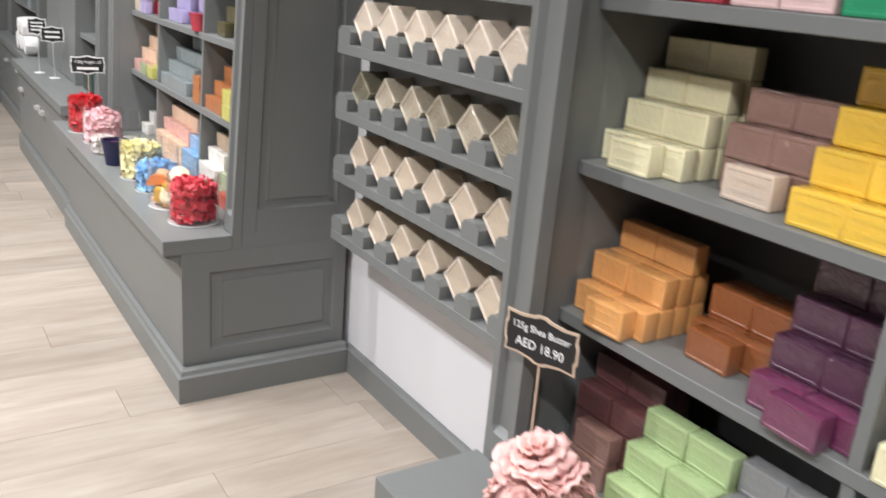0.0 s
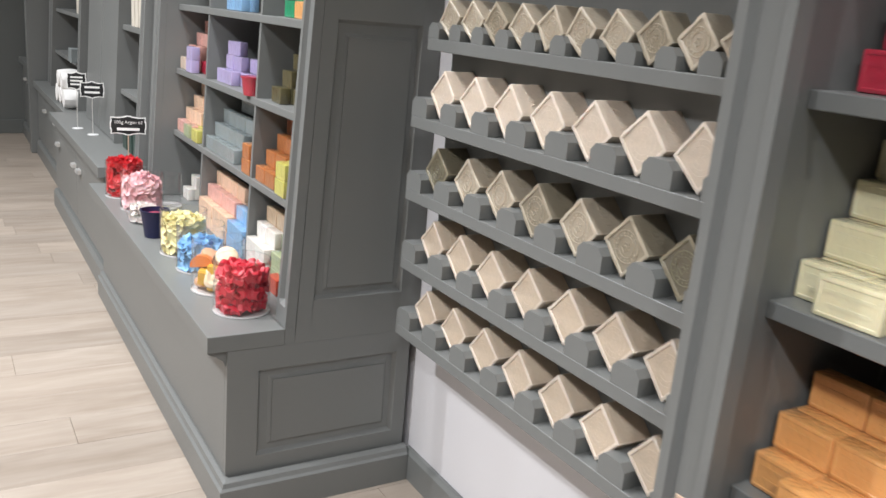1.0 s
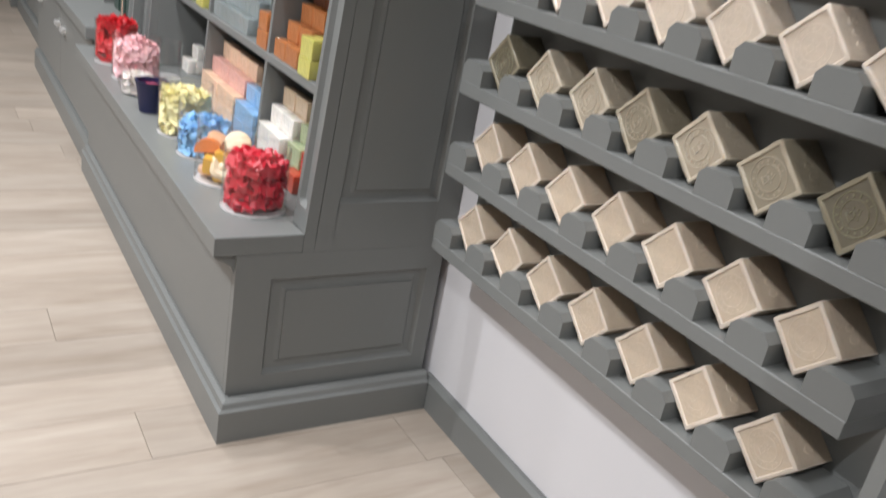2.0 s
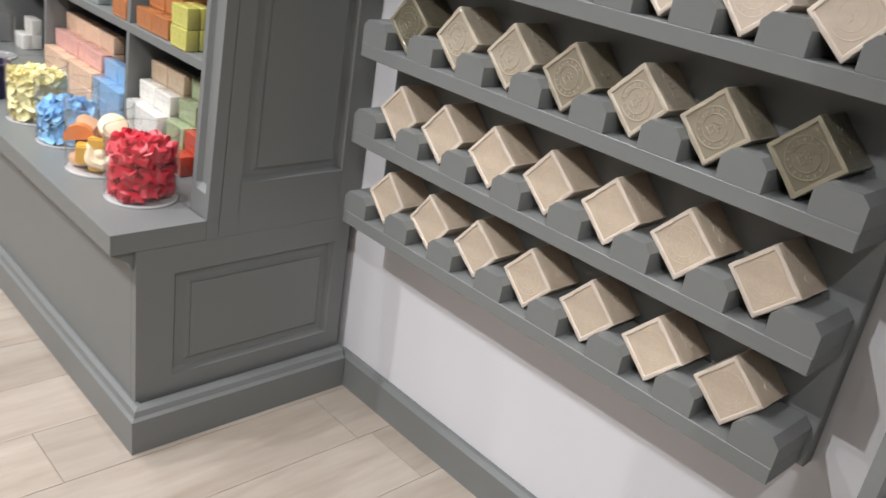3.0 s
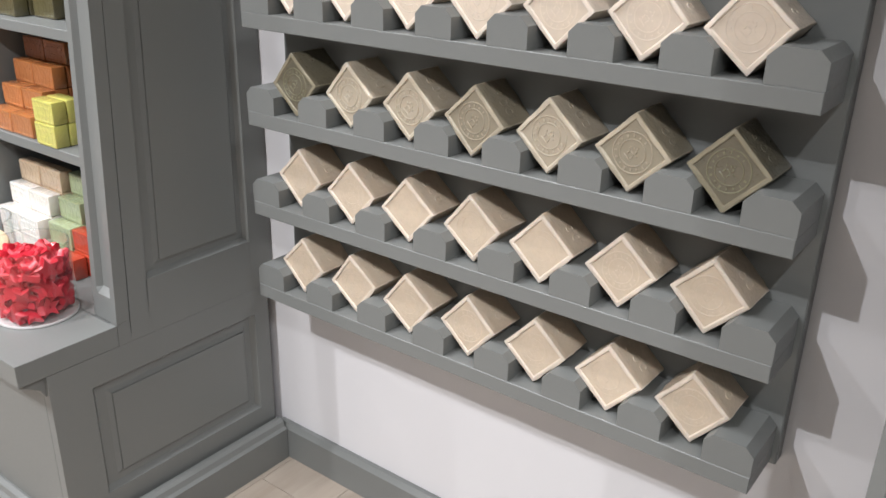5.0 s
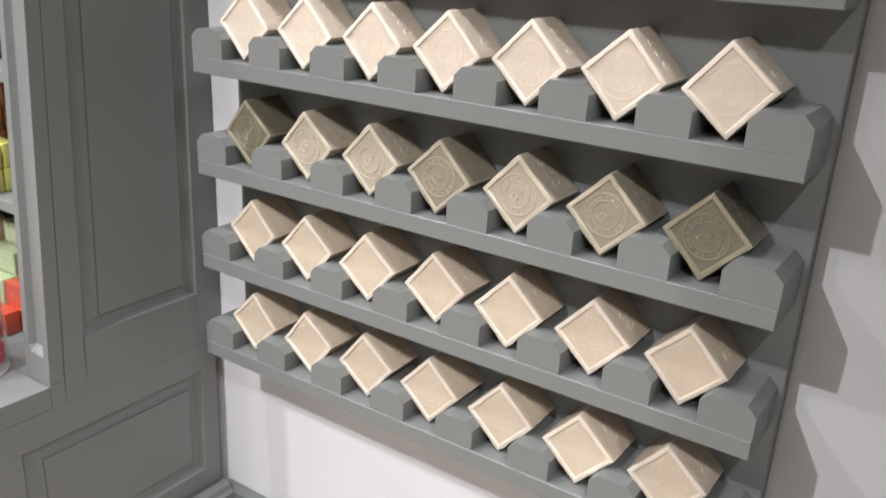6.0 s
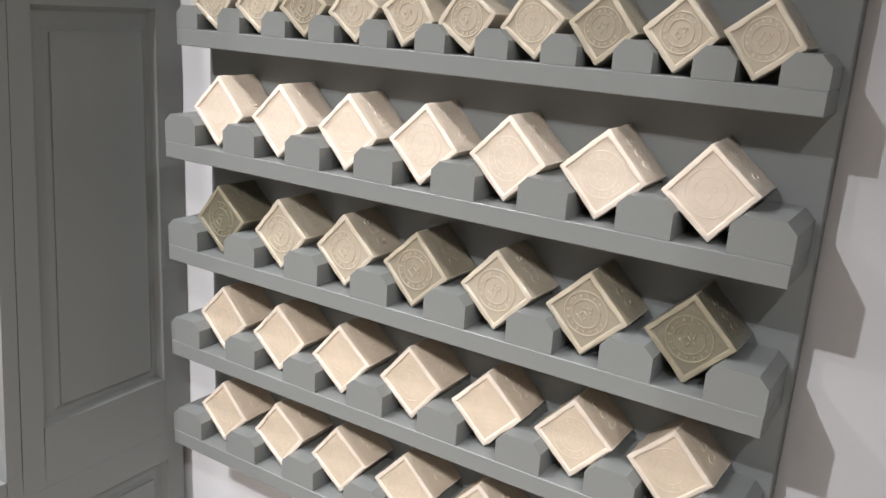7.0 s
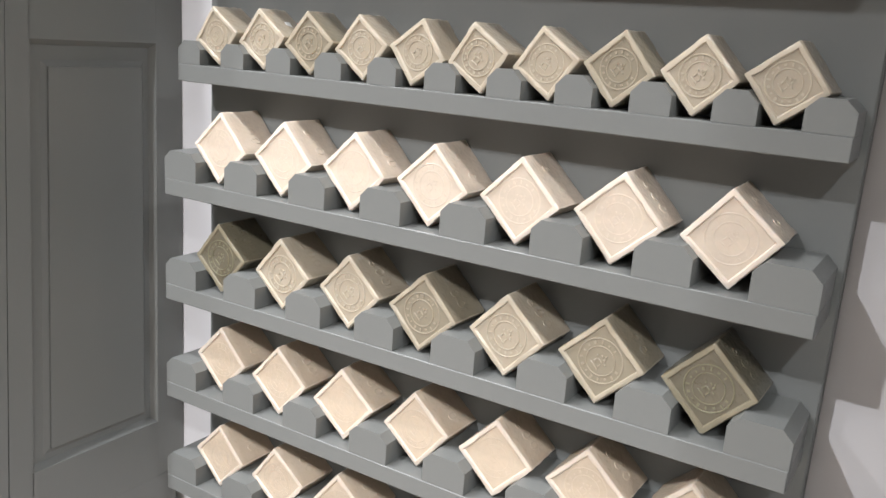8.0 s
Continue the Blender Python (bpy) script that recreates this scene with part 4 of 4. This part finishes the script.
# ---- the run of drawer cabinets further along ----
def drawer_cabinet(y0, y1, top, front, drawers, pulls, label):
    cab = thing("drawer_cabinet", label, "cabinet", pose(0, 0, 0))
    part("countertop", boxes((front, WALL - 0.01, y0, y1, top - 0.05, top), bevel=0.002), GREY, cab)
    part("body", boxes((front + 0.045, WALL - 0.01, y0 + 0.002, y1 - 0.002, 0.10, top - 0.0505)), GREY, cab)
    bm = bmesh.new()
    x = front + 0.012
    prism(bm, [(x, 0), (x + 0.035, 0), (x + 0.035, 0.115), (x + 0.012, 0.115), (x, 0.095)], "y", y0 + 0.001, y1 - 0.001)
    part("plinth", bm, GREY, cab)
    n = drawers
    w = (y1 - y0 - 0.04) / n
    for i in range(n):
        a, b = y0 + 0.02 + i * w + 0.0015, y0 + 0.02 + (i + 1) * w - 0.0015
        d = part("drawer_front", boxes((front + 0.030, front + 0.0445, a, b, 0.14, top - 0.056), bevel=0.001), GREY, cab)
        for yy in (p for p in pulls if a <= p < b):
            bm = bmesh.new()
            z = top - 0.178
            prism(bm, [(front + 0.004, z), (front + 0.008, z + 0.014), (front + 0.0295, z + 0.017), (front + 0.0295, z - 0.006), (front + 0.010, z - 0.006)], "y", yy - 0.034, yy + 0.034)
            part("cup_pull", bm, CHROME, d, "polished nickel pull")
    return cab


def shelf_tower(y0, y1, x, zbase, shelves, label, solid_from=None):
    """An open shelf unit with a pilaster at each side, and a closed panel beyond solid_from."""
    cab = thing("shelf_unit", label, "shelf", pose(0, 0, 0))
    stop = solid_from or y1
    stile(cab, y0, y0 + 0.095, x=x)
    part("side_panel", boxes((x + 0.0305, WALL - 0.03, y0, y0 + 0.095, zbase + 0.002, HIGH)), GREY, cab)
    part("side_panel", boxes((x + 0.004, WALL - 0.03, stop - 0.02, stop, zbase + 0.002, HIGH)), GREY, cab)
    part("back_panel", boxes((WALL - 0.029, WALL - 0.012, y0, y1, zbase + 0.002, HIGH)), GREY, cab)
    for z in shelves:
        part("shelf", boxes((x + 0.03, WALL - 0.0305, y0 + 0.096, stop - 0.021, z - 0.026, z), bevel=0.0015), GREY, cab)
    if solid_from:
        half = (solid_from + y1) / 2
        part("door", boxes((x + 0.012, x + 0.034, solid_from + 0.004, half - 0.004, zbase + 0.004, HIGH), bevel=0.003), GREY, cab)
        part("door", boxes((x + 0.012, x + 0.034, half + 0.012, y1 - 0.004, zbase + 0.004, HIGH), bevel=0.003), GREY, cab)
    part("cornice", boxes((x - 0.02, WALL - 0.012, y0, y1, HIGH + 0.001, HIGH + 0.09), bevel=0.004), GREY, cab)
    return rake(cab)


drawer_cabinet(6.785, 8.65, 0.612, 2.345, 2, (7.56, 7.74, 8.43), "grey painted drawer cabinet with nickel pulls and a bare top")
drawer_cabinet(8.655, 10.55, 0.612, 2.430, 4, (8.86, 9.30, 9.95), "grey painted drawer cabinet with towels on its top")
drawer_cabinet(10.70, 11.62, 0.72, 2.415, 2, (10.95, 11.3), "grey painted drawer cabinet against the far wall")

end_pier = thing("pier", "grey painted fluted pier between two shelf units", "pier", pose(0, 0, 0), kind="structure")
stile(end_pier, 6.490, 6.575)
part("core", boxes((2.5515, WALL - 0.031, 6.490, 6.575, TOP + 0.002, HIGH)), GREY, end_pier)
part("side", boxes((2.56, WALL - 0.031, 6.576, 6.772, TOP + 0.002, HIGH)), GREY, end_pier)
rake(end_pier)

shelf_tower(6.790, 8.45, 2.521, 0.612, (0.905, 1.235, 1.56), "grey painted open shelves beside tall closed doors", 7.46)
shelf_tower(8.70, 10.50, 2.521, 0.612, (0.90, 1.22, 1.52), "grey painted open shelves above the towel cabinet", 10.2)
tall = thing("tall_cabinet", "tall dark grey cabinet with fluted edge by the far wall", "cabinet", pose(0, 0, 0))
part("body", boxes((2.40, WALL - 0.012, 10.56, 10.69, 0.002, HIGH), bevel=0.003), GREY, tall)
part("upper_body", boxes((2.52, WALL - 0.012, 10.695, 11.62, 0.745, HIGH), bevel=0.003), GREY, tall)


def towel_roll(x, y, z, r, length, label):
    """A rolled towel: a lumpy spiral roll lying along x."""
    ob = thing("towel", label, "towel", pose(x, y, z), "white towels")
    bm = bmesh.new()
    n, rings = 22, []
    for k in range(7):
        f = k / 6
        rr = r * (0.86 + 0.14 * math.sin(math.pi * min(1, max(0, f))) ** 0.3)
        rings.append([bm.verts.new((length * (f - 0.5), rr * (1 + 0.10 * math.sin(3 * a + 2 * k + 31 * y) + 0.06 * math.sin(7 * a - k)) * math.cos(a), r + rr * 0.9 * math.sin(a) * (1 + 0.09 * math.sin(2 * a + k + 17 * y) + 0.05 * math.sin(6 * a + 2 * k)))) for a in (math.tau * i / n for i in range(n))])
    for p, q in zip(rings, rings[1:]):
        for i in range(n):
            bm.faces.new((p[i], p[(i + 1) % n], q[(i + 1) % n], q[i]))
    bm.faces.new(rings[0]), bm.faces.new(rings[-1])
    part("cloth", bm, TOWEL, ob, smooth=True)
    return ob


for k, (ty, tz) in enumerate(((8.80, 0), (8.98, 0), (9.16, 0), (8.89, 0.105), (9.07, 0.105))):
    towel_roll(2.56, ty, 0.613 + tz, 0.068, 0.22, "white rolled towel stacked on the cabinet top")


def boxed(name, label, category, x, y, z, sx, sy, sz, material):
    return solid(name, boxes((-sx / 2, sx / 2, -sy / 2, sy / 2, 0, sz), bevel=0.003), material, label, category, pose(x, y, z + 0.0006))


DGREEN = mat("dark_green_card", (0.02, 0.045, 0.035), 0.35)
IVORY = mat("ivory_card", (0.62, 0.58, 0.50), 0.5)
for k in range(3):
    boxed("gift_box", "dark green glossy gift box on the cabinet top", "box", 2.60, 7.02 + 0.13 * k, 0.612, 0.09, 0.10, 0.11 + 0.06 * (k % 2), DGREEN)
for k in range(4):
    boxed("tall_box", "tall ivory carton on a shelf", "box", 2.62, 6.95 + 0.09 * k, 1.235, 0.06, 0.06, 0.21, IVORY)
boxed("tall_box", "slim ivory carton on a shelf", "box", 2.62, 6.96, 0.905, 0.05, 0.05, 0.20, IVORY)
boxed("tall_box", "slim ivory carton on a shelf", "box", 2.62, 9.1, 1.22, 0.05, 0.12, 0.20, IVORY)
boxed("grey_box", "grey rolled cloth bundle above the towels", "towel", 2.60, 8.98, 0.905, 0.16, 0.14, 0.09, mat("grey_cloth", (0.16, 0.18, 0.18), 0.9))

# ---- floor planks ----
PLANK_W, PLANK_L = 0.20, 1.20
PLANKS = {}


def plank_mesh(length):
    key = round(length, 2)
    if key not in PLANKS:
        PLANKS[key] = mesh_of("plank", boxes((0.0006, key - 0.0006, 0.0006, PLANK_W - 0.0006, -0.012, 0.0), bevel=0.0006), OAK)
    return PLANKS[key]


rest = []
for row in range(-16, 48):
    y = 2.13 + PLANK_W * row
    off = (0.37 * row * PLANK_L + 0.2 * (row % 3)) % PLANK_L
    for col in range(-2, 5):
        px = -0.25 - off + PLANK_L * col
        a, e = max(px, -2.2), min(px + PLANK_L, 2.95)
        if e - a < 0.03:
            continue
        drop = -0.0002 * ((row + col) % 3)
        if row >= 0 and e > 0.3:
            piece("plank", plank_mesh(e - a), floor, pose(a, y, drop))
        else:
            rest.append((a, e, y, drop))
bm = bmesh.new()
for a, e, y, drop in rest:
    box(bm, a + 0.0006, e - 0.0006, y + 0.0006, y + PLANK_W - 0.0006, -0.0035, drop)
tagged(part("plank_rest", bm, OAK, floor), kind="stuff")
